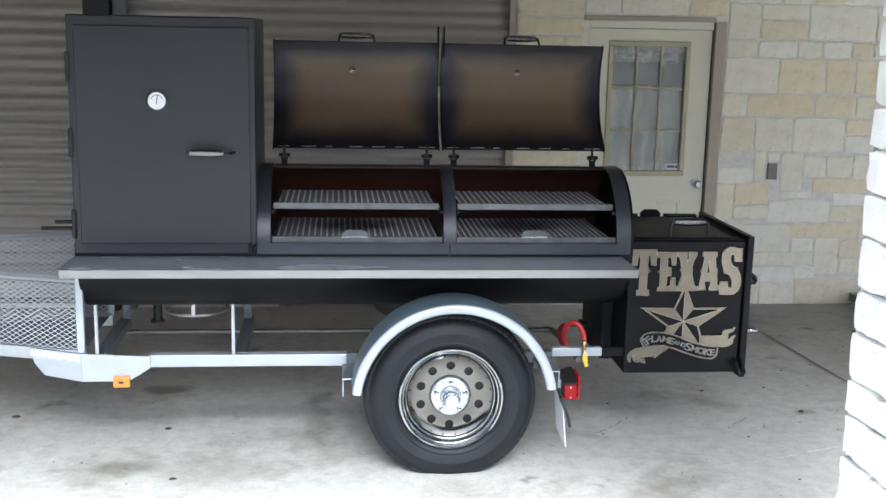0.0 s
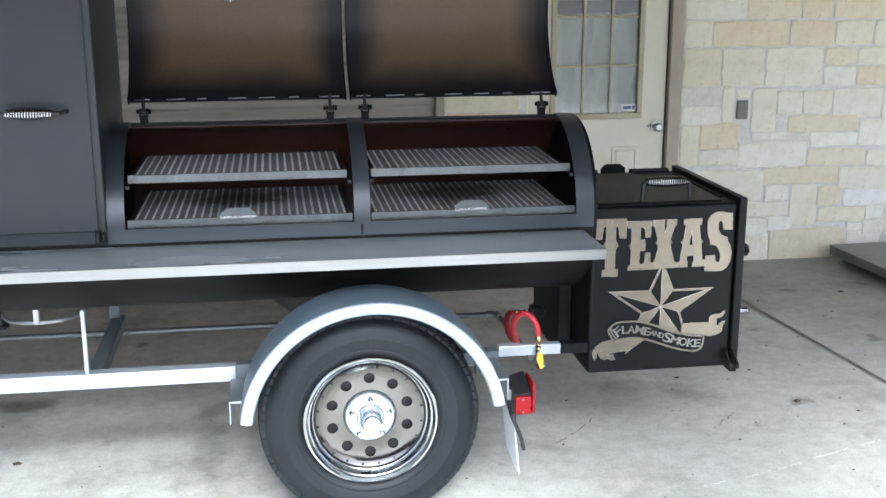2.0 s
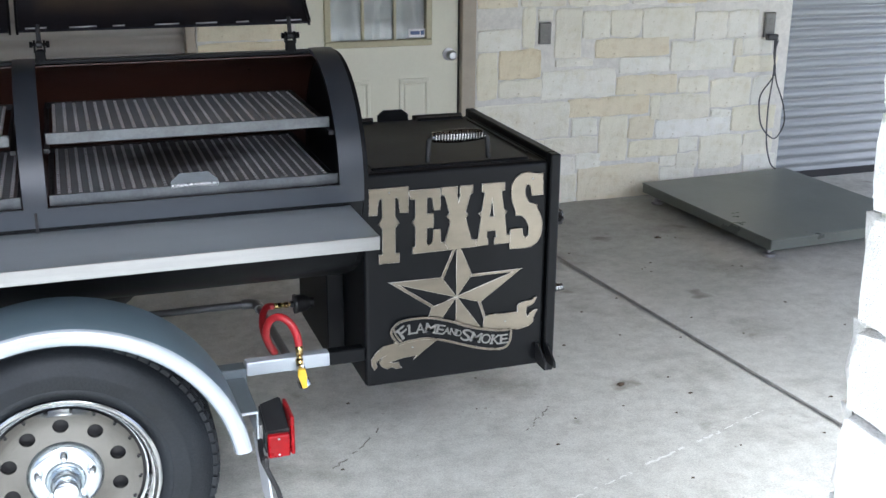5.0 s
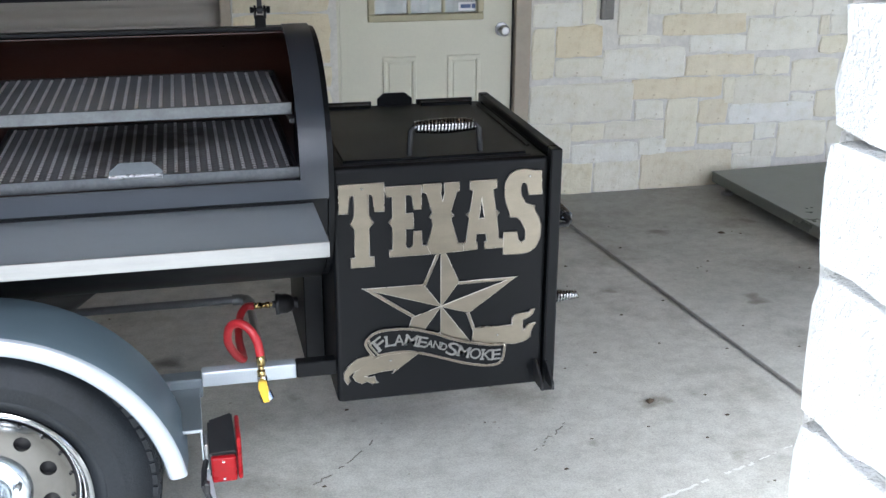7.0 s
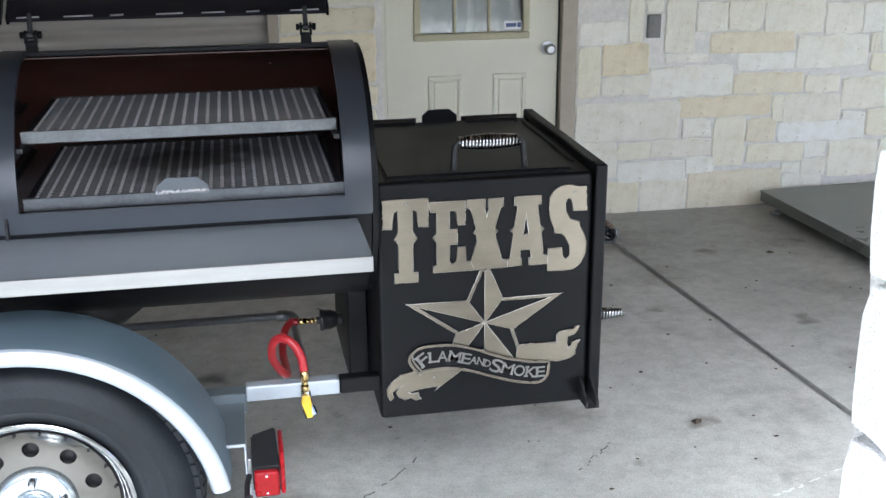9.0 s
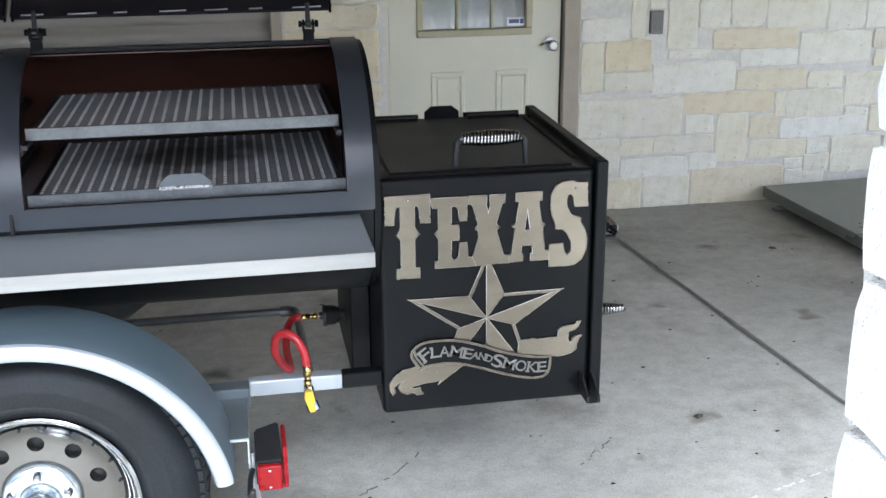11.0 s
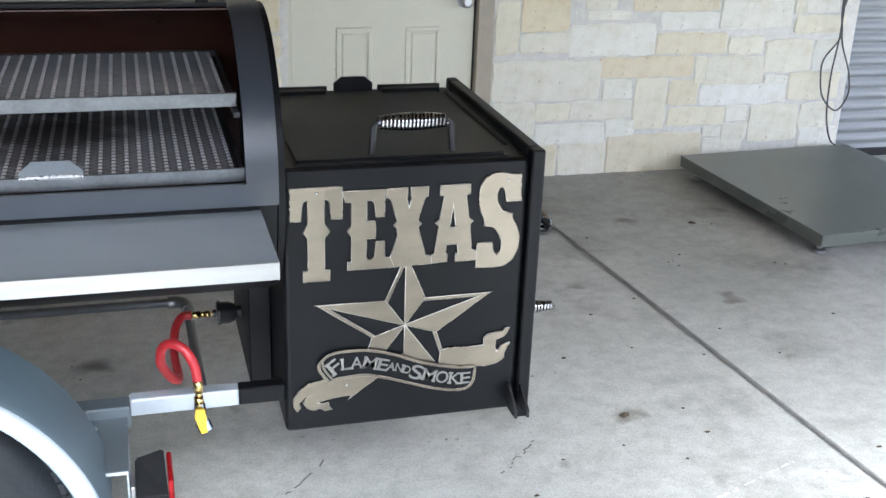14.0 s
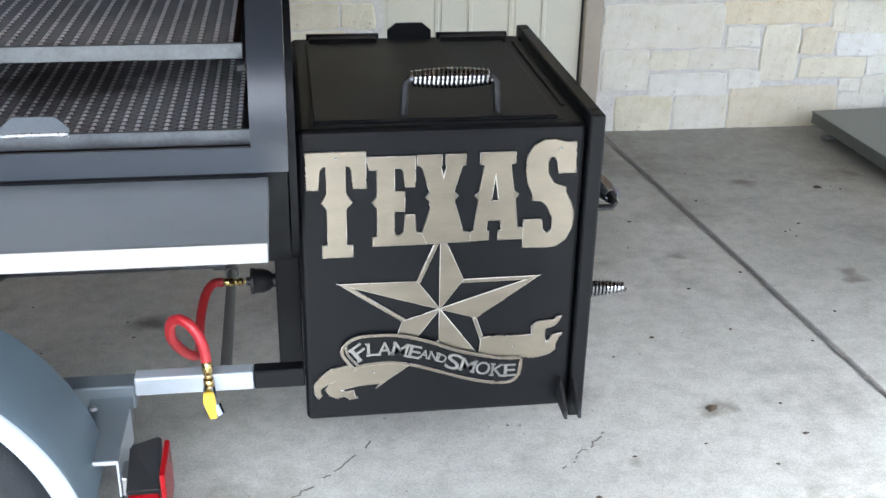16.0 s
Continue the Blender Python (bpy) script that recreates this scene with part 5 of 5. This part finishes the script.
    # a round burner ring on a stem under the barrel
    rp = [(-1.12 + 0.14 * math.cos(2 * math.pi * k / 32), 0.62 + 0.14 * math.sin(2 * math.pi * k / 32), 0.578) for k in range(32)]
    tubed("burner_ring", rp, 0.008, RAW_STEEL, trailer, "round steel drip-pan ring", 8, True)
    boxed("ring_stem", (-1.13, -1.11, 0.47, 0.49, 0.575, 0.64), RAW_STEEL, trailer, 0.002)


tongue()


# ---- the cut-steel sign on the firebox ----
def plate(name, outlines, parent, label="", depth=0.004, y=None, mat=None):
    """A flat cut-out: outlines in x and z, the first the rim, the others holes."""
    cu = bpy.data.curves.new(name, "CURVE")
    cu.dimensions, cu.fill_mode, cu.extrude, cu.bevel_depth, cu.bevel_resolution = "2D", "BOTH", max(0.0001, depth / 2 - 0.0014), min(0.0014, depth * 0.4), 0
    for o in outlines:
        sp = cu.splines.new("POLY")
        sp.points.add(len(o) - 1)
        for p, q in zip(sp.points, o):
            p.co = (q[0], q[1], 0, 1)
        sp.use_cyclic_u = True
    tmp = new(name, cu)
    bpy.context.view_layer.update()
    me = bpy.data.meshes.new_from_object(tmp.evaluated_get(bpy.context.evaluated_depsgraph_get()))
    bpy.data.objects.remove(tmp)
    me.transform(Matrix.Translation((0, (0.2275 if y is None else y) - depth / 2, 0)) @ Matrix.Rotation(radians(90), 4, "X"))
    me.materials.clear()
    me.materials.append(mat or NICKEL)
    # side and bevel faces in paler steel, painting the light that edges catch
    if mat is None:
        me.materials.append(SIGN_EDGE_GLINT)
        for f in me.polygons:
            f.material_index = 0 if abs(f.normal.y) > 0.95 else 1
    ob = new(name, me)
    ob.parent = parent
    if label:
        ob["label"] = label
    return ob


sign = new("sign_plate")
sign.parent = trailer
sign["label"] = "cut-steel sign with lettering, star and ribbon"
SY = 0.2272


def mm(pts, x=0.8, z=0.37):
    """Outline points in millimetres from the face's lower left."""
    return [(x + p / 1000, z + q / 1000) for p, q in pts]


def lettering():
    T = [(0, 563), (107, 563), (107, 494), (84, 494), (81, 530), (77, 537), (70, 537), (70, 485), (81, 467), (70, 454), (70, 382), (81, 382), (81, 358), (26, 358), (26, 382), (36, 382), (36, 454), (26, 467), (36, 485), (36, 537), (30, 537), (25, 530), (21, 493), (0, 493)]
    E = [(108, 552), (196, 552), (196, 493), (178, 493), (175, 522), (170, 530), (158, 530), (158, 484), (177, 484), (177, 446), (158, 446), (158, 402), (162, 397), (169, 397), (176, 405), (178, 438), (196, 438), (198, 401), (209, 400), (218, 378), (119, 378), (119, 395), (127, 396), (127, 452), (118, 465), (127, 476), (127, 528), (114, 528)]
    X = [(200, 553), (244, 553), (244, 533), (242, 531), (248, 505), (254, 531), (252, 533), (252, 553), (288, 553), (288, 532), (282, 531), (267, 480), (275, 472), (268, 464), (286, 400), (299, 398), (299, 380), (219, 378), (210, 400), (225, 450), (222, 464), (216, 472), (223, 481), (208, 532), (200, 534)]
    A = [(315, 554), (380, 554), (380, 533), (371, 531), (379, 478), (388, 471), (382, 463), (388, 405), (399, 403), (399, 381), (353, 381), (353, 399), (359, 400), (356, 421), (331, 421), (330, 400), (334, 398), (334, 381), (300, 381), (300, 398), (306, 401), (314, 463), (307, 471), (315, 478), (324, 531), (315, 533)]
    S = [(491, 570), (494, 511), (461, 511), (457, 535), (452, 543), (445, 543), (440, 531), (442, 510), (454, 490), (477, 482), (477, 472), (488, 453), (495, 429), (493, 400), (482, 376), (464, 363), (442, 361), (400, 363), (400, 419), (434, 419), (437, 398), (446, 388), (455, 398), (455, 421), (443, 446), (432, 456), (415, 458), (415, 468), (405, 492), (400, 518), (402, 546), (412, 564), (429, 574), (451, 576), (472, 570)]
    for k, (name, glyph) in enumerate((("T", [T]), ("E", [E]), ("X", [X]), ("A", [A, [(344, 516), (337, 459), (352, 459)]]), ("S", [S]))):
        plate("letter_" + name.lower(), [mm(g) for g in glyph], sign, "bronze-toned steel letter " + name, 0.004, SY - 0.0001 * k)
    bm = bmesh.new()
    for x, z in ((54, 552), (462, 558), (390, 150), (117, 108)):
        lathe(bm, [(0, -0.0075), (0.002, -0.007), (0.0032, -0.0045), (0.0032, 0)], 10, Matrix.Translation((0.8 + x / 1000, SY, 0.37 + z / 1000)))
    part("rivets", bm, CHROME, sign)["kind"] = "stuff"


lettering()


def star():
    c = Vector((1.045, 0.609))
    tips, nicks = [], []
    for k in range(5):
        a = radians(90 + 72 * k)
        r = 0.164 if k == 0 else 0.199
        tips.append(c + r * Vector((math.cos(a), math.sin(a))))
        a += radians(36)
        nicks.append(c + 0.075 * Vector((math.cos(a), math.sin(a))))
    for k in range(5):
        # one half of each ray is solid, the other an outline
        plate("star_ray", [[c[:], tips[k][:], nicks[k - 1][:]]], sign, "", 0.003, SY)
        t, n = tips[k], nicks[k]
        d = (n - t).normalized()
        w = Vector((-d.y, d.x)) * 0.006
        if (c - t).dot(w) < 0:
            w = -w
        plate("star_edge", [[t[:], n[:], (n + w)[:], (t + w + d * 0.02)[:]]], sign, "", 0.003, SY - 0.0003)


star()


def smooth_line(pts, n=6):
    P = [Vector(p) for p in pts]
    out = []
    for i in range(len(P) - 1):
        a, b, c, d = P[max(i - 1, 0)], P[i], P[i + 1], P[min(i + 2, len(P) - 1)]
        for k in range(n):
            t = k / n
            out.append(0.5 * ((2 * b) + (c - a) * t + (2 * a - 5 * b + 4 * c - d) * t * t + (3 * b - a - 3 * c + d) * t ** 3))
    out.append(P[-1])
    return out


def band(pts, w):
    """The outline of a strip of width w along a line."""
    up, dn = [], []
    for i, p in enumerate(pts):
        d = (pts[min(i + 1, len(pts) - 1)] - pts[max(i - 1, 0)]).normalized()
        n = Vector((-d.y, d.x)) * w / 2
        up.append((p + n)[:])
        dn.append((p - n)[:])
    return up + dn[::-1]


MOTTO = material("dull_letter_steel", (0.30, 0.295, 0.28), 0.36, 0.85, 0.15, 30, 200, 0.05)
SERIFS = {"F": ((0.15, 0, 0.2), (0.12, 1, 0.16)), "L": ((0.12, 0, 0.14), (0.15, 1, 0.2)), "A": ((0.06, 0, 0.17), (0.94, 0, 0.17)), "M": ((0.08, 0, 0.13), (0.92, 0, 0.13), (0.06, 1, 0.1), (0.94, 1, 0.1)), "E": ((0.1, 0, 0.15), (0.1, 1, 0.15)), "N": ((0.1, 0, 0.17), (0.08, 1, 0.14), (0.9, 1, 0.17)), "D": ((0.08, 0, 0.13), (0.08, 1, 0.13)), "K": ((0.14, 0, 0.19), (0.14, 1, 0.19), (0.9, 0, 0.17), (0.86, 1, 0.17)), "S": (), "O": ()}


def with_serifs(me, ch, p, d, w):
    """Slab feet and heads on the strokes of one letter, along its own tilted line."""
    ang = math.atan2(d.y, d.x)
    u, v = Vector((math.cos(ang), math.sin(ang))), Vector((-math.sin(ang), math.cos(ang)))
    hs = [(Vector((q.co.x, q.co.z)) - p).dot(v) for q in me.vertices]
    lo, hi = min(hs), max(hs)
    bm = bmesh.new()
    bm.from_mesh(me)
    t = (hi - lo) * 0.13
    for cx, top, half in SERIFS[ch]:
        z0, z1 = (hi - t, hi + 0.0004) if top else (lo - 0.0004, lo + t)
        corners = [p + u * ((cx + s * half - 0.5) * w) + v * z for s, z in ((-1, z0), (1, z0), (1, z1), (-1, z1))]
        prism(bm, [c[:] for c in corners], SY - 0.0094, SY - 0.0072)
    bmesh.ops.recalc_face_normals(bm, faces=bm.faces)
    bm.to_mesh(me)
    bm.free()
    return me


def ribbon():
    left = [(69, 126), (81, 116), (95, 123), (127, 129), (153, 130), (187, 120), (126, 75), (131, 82), (90, 79), (50, 71), (63, 66), (77, 68), (79, 56), (84, 51), (70, 49), (59, 57), (45, 52), (30, 60), (23, 73), (30, 86), (46, 94), (26, 86), (12, 74), (16, 61), (9, 54), (2, 66), (1, 84), (11, 100), (33, 119)]
    right = [(328, 171), (355, 175), (387, 172), (428, 173), (427, 192), (436, 200), (459, 203), (472, 203), (476, 211), (485, 211), (480, 199), (473, 191), (455, 185), (454, 167), (457, 154), (464, 159), (468, 169), (489, 174), (482, 163), (476, 148), (477, 137), (463, 127), (436, 121), (408, 123), (380, 125), (325, 139)]
    plate("ribbon_tail", [mm(left)], sign, "", 0.004, SY - 0.0012)
    plate("ribbon_tail", [mm(right)], sign, "", 0.004, SY - 0.0012)
    top = smooth_line(mm([(59, 169), (74, 183), (96, 190), (127, 191), (162, 189), (198, 180), (234, 168), (270, 152), (306, 140), (343, 131), (375, 125), (408, 124)]))
    bot = smooth_line(mm([(78, 119), (95, 126), (127, 129), (158, 129), (189, 122), (221, 112), (262, 97), (299, 84), (336, 74), (369, 69), (392, 72), (405, 88), (409, 121)]))
    end = smooth_line(mm([(59, 169), (56, 156), (63, 141), (78, 120)]))
    plate("ribbon_field", [[p[:] for p in top] + [p[:] for p in bot[::-1]] + [p[:] for p in end[::-1]][1:-1]], sign, "black ribbon field", 0.004, SY - 0.003, BLACK)
    for line in (top, bot, end):
        plate("ribbon_edge", [band(line, 0.005)], sign, "", 0.002, SY - 0.0068)
    plate("ribbon_edge", [band(smooth_line(mm([(64, 168), (66, 155), (74, 142), (86, 126)])), 0.003)], sign, "", 0.002, SY - 0.0069)
    # the motto, letter by letter along the ribbon's middle
    mid = smooth_line(mm([(76, 142), (96, 157), (127, 160), (160, 158), (192, 150), (234, 138), (270, 123), (306, 111), (343, 101), (375, 96), (402, 96)]), 8)
    acc = [0.0]
    for a, b in zip(mid, mid[1:]):
        acc.append(acc[-1] + (b - a).length)
    words = [(ch, 0.036 if i == 0 else 0.030) for i, ch in enumerate("FLAME")] + [(ch, 0.019) for ch in "AND"] + [(ch, 0.036 if i == 0 else 0.030) for i, ch in enumerate("SMOKE")]
    wid = {"M": 0.86, "L": 0.6, "F": 0.62, "E": 0.66, "A": 0.74, "N": 0.78, "D": 0.76, "S": 0.68, "O": 0.8, "K": 0.72}
    total = sum(wid[ch] * s for ch, s in words)
    s = 0.004
    fit_w = (acc[-1] - 0.008) / total
    for ch, size in words:
        w = wid[ch] * size * fit_w
        at = s + w / 2
        i = max(k for k in range(len(acc) - 1) if acc[k] <= at)
        p = mid[i].lerp(mid[i + 1], (at - acc[i]) / max(1e-6, acc[i + 1] - acc[i]))
        d = mid[i + 1] - mid[i]
        cu = bpy.data.curves.new("motto", "FONT")
        cu.body, cu.size, cu.align_x, cu.align_y, cu.extrude, cu.offset = ch, size * 1.35, "CENTER", "CENTER", 0.001, 0.0002
        tmp = new("motto", cu)
        bpy.context.view_layer.update()
        me = bpy.data.meshes.new_from_object(tmp.evaluated_get(bpy.context.evaluated_depsgraph_get()))
        bpy.data.objects.remove(tmp)
        wx = max(v.co.x for v in me.vertices) - min(v.co.x for v in me.vertices)
        me.transform(Matrix.Translation((p.x, SY - 0.0080, p.y)) @ Matrix.Rotation(-math.atan2(d.y, d.x), 4, "Y") @ Matrix.Rotation(radians(90), 4, "X") @ Matrix.Diagonal((w * 0.95 / wx, 1, 1, 1)))
        me.materials.clear()
        me.materials.append(MOTTO)
        me = with_serifs(me, ch, p, d, w * 0.95)
        ob = new("motto_letter", me)
        ob.parent = sign
        s += w


ribbon()


# ---- loose things by the back wall ----
def platform_scale():
    x0, x1, y0, y1, zt = 3.125, 4.105, 1.725, 2.86, 0.110
    s = thing("platform_scale", "low grey-green steel platform scale on the floor", "floor scale", at=((x0 + x1) / 2, (y0 + y1) / 2, 0))
    ox, oy = s.location.x, s.location.y
    boxed("deck", (x0 - ox, x1 - ox, y0 - oy, y1 - oy, zt - 0.008, zt), SCALE_PAINT, s, 0.003, "flat steel deck", 2)
    for d in ((x0 + 0.004, x1 - 0.004, y0 + 0.003, y0 + 0.009), (x0 + 0.004, x1 - 0.004, y1 - 0.009, y1 - 0.003), (x0 + 0.003, x0 + 0.009, y0 + 0.01, y1 - 0.01), (x1 - 0.009, x1 - 0.003, y0 + 0.01, y1 - 0.01)):
        boxed("skirt", (d[0] - ox, d[1] - ox, d[2] - oy, d[3] - oy, 0.056, zt - 0.0085), SCALE_PAINT, s, 0.001)
    for x in (x0 + 0.06, x1 - 0.06):
        for y in (y0 + 0.085, y1 - 0.07):
            bm = bmesh.new()
            lathe(bm, [(0, 0), (0.03, 0), (0.032, 0.006), (0.03, 0.014), (0.012, 0.02), (0.012, 0.1), (0, 0.1)], 20, Matrix.Translation((x - ox, y - oy, 0)) @ Matrix.Rotation(radians(90), 4, "X"))
            part("foot", bm, RAW_STEEL, s, "round levelling foot")
    s.rotation_euler.z = radians(3.0)


platform_scale()
GREY_BOX = material("grey_cast_box", (0.19, 0.185, 0.17), 0.5, 0.3, 0.15, 20, 120, 0.1)


def outlet(x, z, plugged):
    o = thing("wall_outlet", "grey weatherproof outlet on the stone wall" + (" with a plug in it" if plugged else ""), "outlet", at=(x, WALL - 0.025, z))
    h = 0.056 if not plugged else 0.07
    bm = bmesh.new()
    box(bm, -0.034, 0.034, 0.006, 0.025, -h, h, 0.004, 2)
    part("outlet_box", bm, GREY_BOX, o)
    bm = bmesh.new()
    box(bm, -0.030, 0.030, 0.001, 0.0055, -h + 0.005, h - 0.005, 0.002)
    part("cover_plate", bm, GREY_BOX, o, "dull metal cover plate")
    for s in (-1, 1):
        boxed("socket", (-0.015, 0.015, -0.002, 0.0005, s * 0.024 - 0.015, s * 0.024 + 0.015), GREY_BOX, o, 0.003)
    if plugged:
        boxed("plug", (-0.034, 0.032, -0.04, -0.003, -h - 0.012, -h + 0.022), LAMP_BLACK, o, 0.006, "black plug", 2)


outlet(2.515, 0.945, False)
outlet(3.91, 0.945, True)
CORD_GREY = material("dark_cord", (0.07, 0.07, 0.068), 0.55, 0, 0.15, 30, 160, 0.05)
CORD = smooth_line([(3.905, 2.868, 0.868), (3.915, 2.875, 0.78), (3.937, 2.885, 0.67), (3.872, 2.90, 0.56), (3.868, 2.90, 0.47), (3.90, 2.90, 0.36), (3.99, 2.90, 0.288), (4.04, 2.89, 0.37), (4.028, 2.89, 0.47), (4.0, 2.89, 0.54), (3.955, 2.89, 0.64), (3.925, 2.885, 0.78), (3.93, 2.87, 0.865)])
tagged(tubed("extension_cord", CORD, 0.0042, CORD_GREY, None, seg=6), "thin grey cord looped below the wall outlet", "cord")
tagged(tubed("extension_cord", smooth_line([(3.918, 2.872, 0.868), (3.93, 2.885, 0.67), (3.921, 2.89, 0.48), (3.932, 2.89, 0.28), (3.965, 2.88, 0.15), (3.995, 2.86, 0.113)]), 0.0042, CORD_GREY, None, seg=6), "thin grey cord hanging down to the scale", "cord")
LEAF = material("dry_leaf", (0.075, 0.055, 0.035), 0.8, 0, 0.3, 30, 200, 0.1)


def litter():
    """Dry leaf scraps and grit on the slab."""
    rnd = random.Random(21)
    bm = bmesh.new()
    places = [(1.85, 0.72, 0.03), (2.84, 2.2, 0.03), (2.05, 0.58, 0.012), (1.45, 1.06, 0.015), (-1.16, 0.01, 0.025), (-2.0, 0.79, 0.03), (-1.26, 0.6, 0.03), (2.5, 0.4, 0.012), (1.99, 1.94, 0.012)]
    places += [(rnd.uniform(0.6, 3.0), rnd.uniform(-0.6, 2.5), rnd.uniform(0.004, 0.011)) for _ in range(70)]
    places += [(rnd.uniform(-2.4, 0.6), rnd.uniform(-0.9, 2.0), rnd.uniform(0.003, 0.008)) for _ in range(40)]
    for x, y, r in places:
        a, n = rnd.uniform(0, 6.28), 5
        mid = bm.verts.new((x, y, 0.004 + r * 0.25))
        ring = [bm.verts.new((x + math.cos(a + 6.283 * k / n) * r * rnd.uniform(0.5, 1.1), y + math.sin(a + 6.283 * k / n) * r * rnd.uniform(0.3, 0.8), 0.0025)) for k in range(n)]
        for k in range(n):
            bm.faces.new((mid, ring[k], ring[(k + 1) % n]))
    tagged(part("leaf_litter", bm, LEAF, None), "dry leaf scraps and grit scattered on the concrete", "litter", kind="stuff")


litter()


# ---- the wall's stones, last ----
random_courses(wall, SX0, DX0 - 0.05, 0, HEIGHT - 0.02, 11)
stone(wall, 2.22, 2.48, 0.00, 0.16, gap=-0.003)
stone(wall, 2.49, 2.74, 0.00, 0.16, gap=-0.003)
stone(wall, 2.75, 3.26, 0.00, 0.19, warm=1, gap=-0.003)
stone(wall, 3.27, 3.49, 0.06, 0.16, gap=-0.003)
stone(wall, 2.145, 2.35, 0.19, 0.37, gap=-0.003)
stone(wall, 2.36, 2.53, 0.28, 0.36, gap=-0.003)
stone(wall, 2.53, 2.86, 0.28, 0.37, gap=-0.003)
stone(wall, 2.37, 2.72, 0.16, 0.26, gap=-0.003)
stone(wall, 2.73, 2.88, 0.19, 0.27, gap=-0.003)
stone(wall, 2.87, 3.04, 0.22, 0.47, gap=-0.003)
stone(wall, 3.06, 3.37, 0.23, 0.32, gap=-0.003)
stone(wall, 3.38, 3.50, 0.24, 0.32, gap=-0.003)
stone(wall, 3.26, 3.37, 0.16, 0.22, gap=-0.003)
stone(wall, 3.37, 3.51, 0.14, 0.23, gap=-0.003)
stone(wall, 3.52, 3.80, 0.13, 0.32, gap=-0.003)
stone(wall, 3.81, 4.01, 0.19, 0.32, gap=-0.003)
stone(wall, 3.82, 4.04, 0.09, 0.19, gap=-0.003)
stone(wall, 2.135, 2.68, 0.38, 0.57, gap=-0.003)
stone(wall, 2.70, 2.85, 0.38, 0.47, gap=-0.003)
stone(wall, 3.05, 3.21, 0.34, 0.46, warm=1, gap=-0.003)
stone(wall, 3.22, 3.71, 0.33, 0.43, gap=-0.003)
stone(wall, 3.58, 3.71, 0.43, 0.47, gap=-0.003)
stone(wall, 3.72, 4.01, 0.34, 0.48, gap=-0.003)
stone(wall, 2.68, 3.17, 0.48, 0.58, warm=1, gap=-0.003)
stone(wall, 3.18, 3.24, 0.44, 0.57, gap=-0.003)
stone(wall, 3.24, 3.56, 0.43, 0.57, gap=-0.003)
stone(wall, 2.51, 2.95, 0.59, 0.74, gap=-0.003)
stone(wall, 2.96, 3.34, 0.59, 0.69, warm=1, gap=-0.003)
stone(wall, 3.35, 3.54, 0.58, 0.67, gap=-0.003)
stone(wall, 3.56, 3.83, 0.49, 0.65, gap=-0.003)
stone(wall, 3.84, 3.97, 0.49, 0.65, gap=-0.003)
stone(wall, 2.14, 2.25, 0.61, 0.85, gap=-0.003)
stone(wall, 2.26, 2.50, 0.71, 0.86, warm=1, gap=-0.003)
stone(wall, 2.26, 2.51, 0.61, 0.70, gap=-0.003)
stone(wall, 2.97, 3.28, 0.71, 0.79, gap=-0.003)
stone(wall, 2.14, 2.38, 0.86, 0.97, gap=-0.003)
stone(wall, 2.39, 2.46, 0.87, 1.08, gap=-0.003)
stone(wall, 2.48, 2.56, 1.01, 1.07, gap=-0.003)
stone(wall, 2.58, 2.73, 0.81, 1.07, gap=-0.003)
stone(wall, 2.74, 2.90, 0.91, 1.05, gap=-0.003)
stone(wall, 2.91, 3.09, 0.91, 1.05, gap=-0.003)
stone(wall, 3.10, 3.42, 0.89, 1.06, gap=-0.003)
stone(wall, 3.43, 3.63, 0.88, 1.03, gap=-0.003)
stone(wall, 3.64, 3.84, 0.88, 1.03, gap=-0.003)
stone(wall, 2.82, 3.27, 0.80, 0.90, warm=1, gap=-0.003)
stone(wall, 3.29, 3.68, 0.71, 0.87, gap=-0.003)
stone(wall, 3.69, 3.75, 0.78, 0.87, gap=-0.003)
stone(wall, 3.76, 3.94, 0.78, 0.87, gap=-0.003)
stone(wall, 3.71, 3.99, 0.68, 0.77, gap=-0.003)
stone(wall, 2.59, 2.81, 0.76, 0.80, gap=-0.003)
random_courses(wall, DX1 + 0.09, SX1, 1.075, HEIGHT - 0.02, 12)
random_courses(wall, DX0 - 0.05, DX1 + 0.09, DTOP + 0.09, HEIGHT - 0.02, 13)

# A free-standing stone pillar at the carport's open edge.
CX0, CX1, CY0, CY1 = 1.076, 1.576, -1.815, -1.315
pillar = tagged(new("stone_pillar"), "limestone pillar of rough blocks, daylight glare put into its white", "pillar", kind="structure")
boxed("mortar_core", (CX0, CX1, CY0, CY1, 0, HEIGHT), MORTAR, pillar, 0)
rnd = random.Random(4)
z = 0.0
while z < HEIGHT - 0.05:
    h = min(rnd.uniform(0.10, 0.20), HEIGHT - z)
    for side in range(4):
        L = CX1 - CX0
        cut = rnd.uniform(0.3, 0.7) * L
        for a, b in ((0, cut), (cut, L)):
            ox, oy, turn = ((CX0, CY0, 0), (CX1, CY0, math.pi / 2), (CX1, CY1, math.pi), (CX0, CY1, -math.pi / 2))[side]
            dx, dy = math.cos(turn), math.sin(turn)
            s = stone(pillar, 0, b - a, z, z + h, 0.0, turn, d=0.03, rough=0.013, gap=0.002, mat=STONE_GLARE)
            s.location = (ox + dx * (a + 0.006), oy + dy * (a + 0.006), z + 0.006)
    z += h
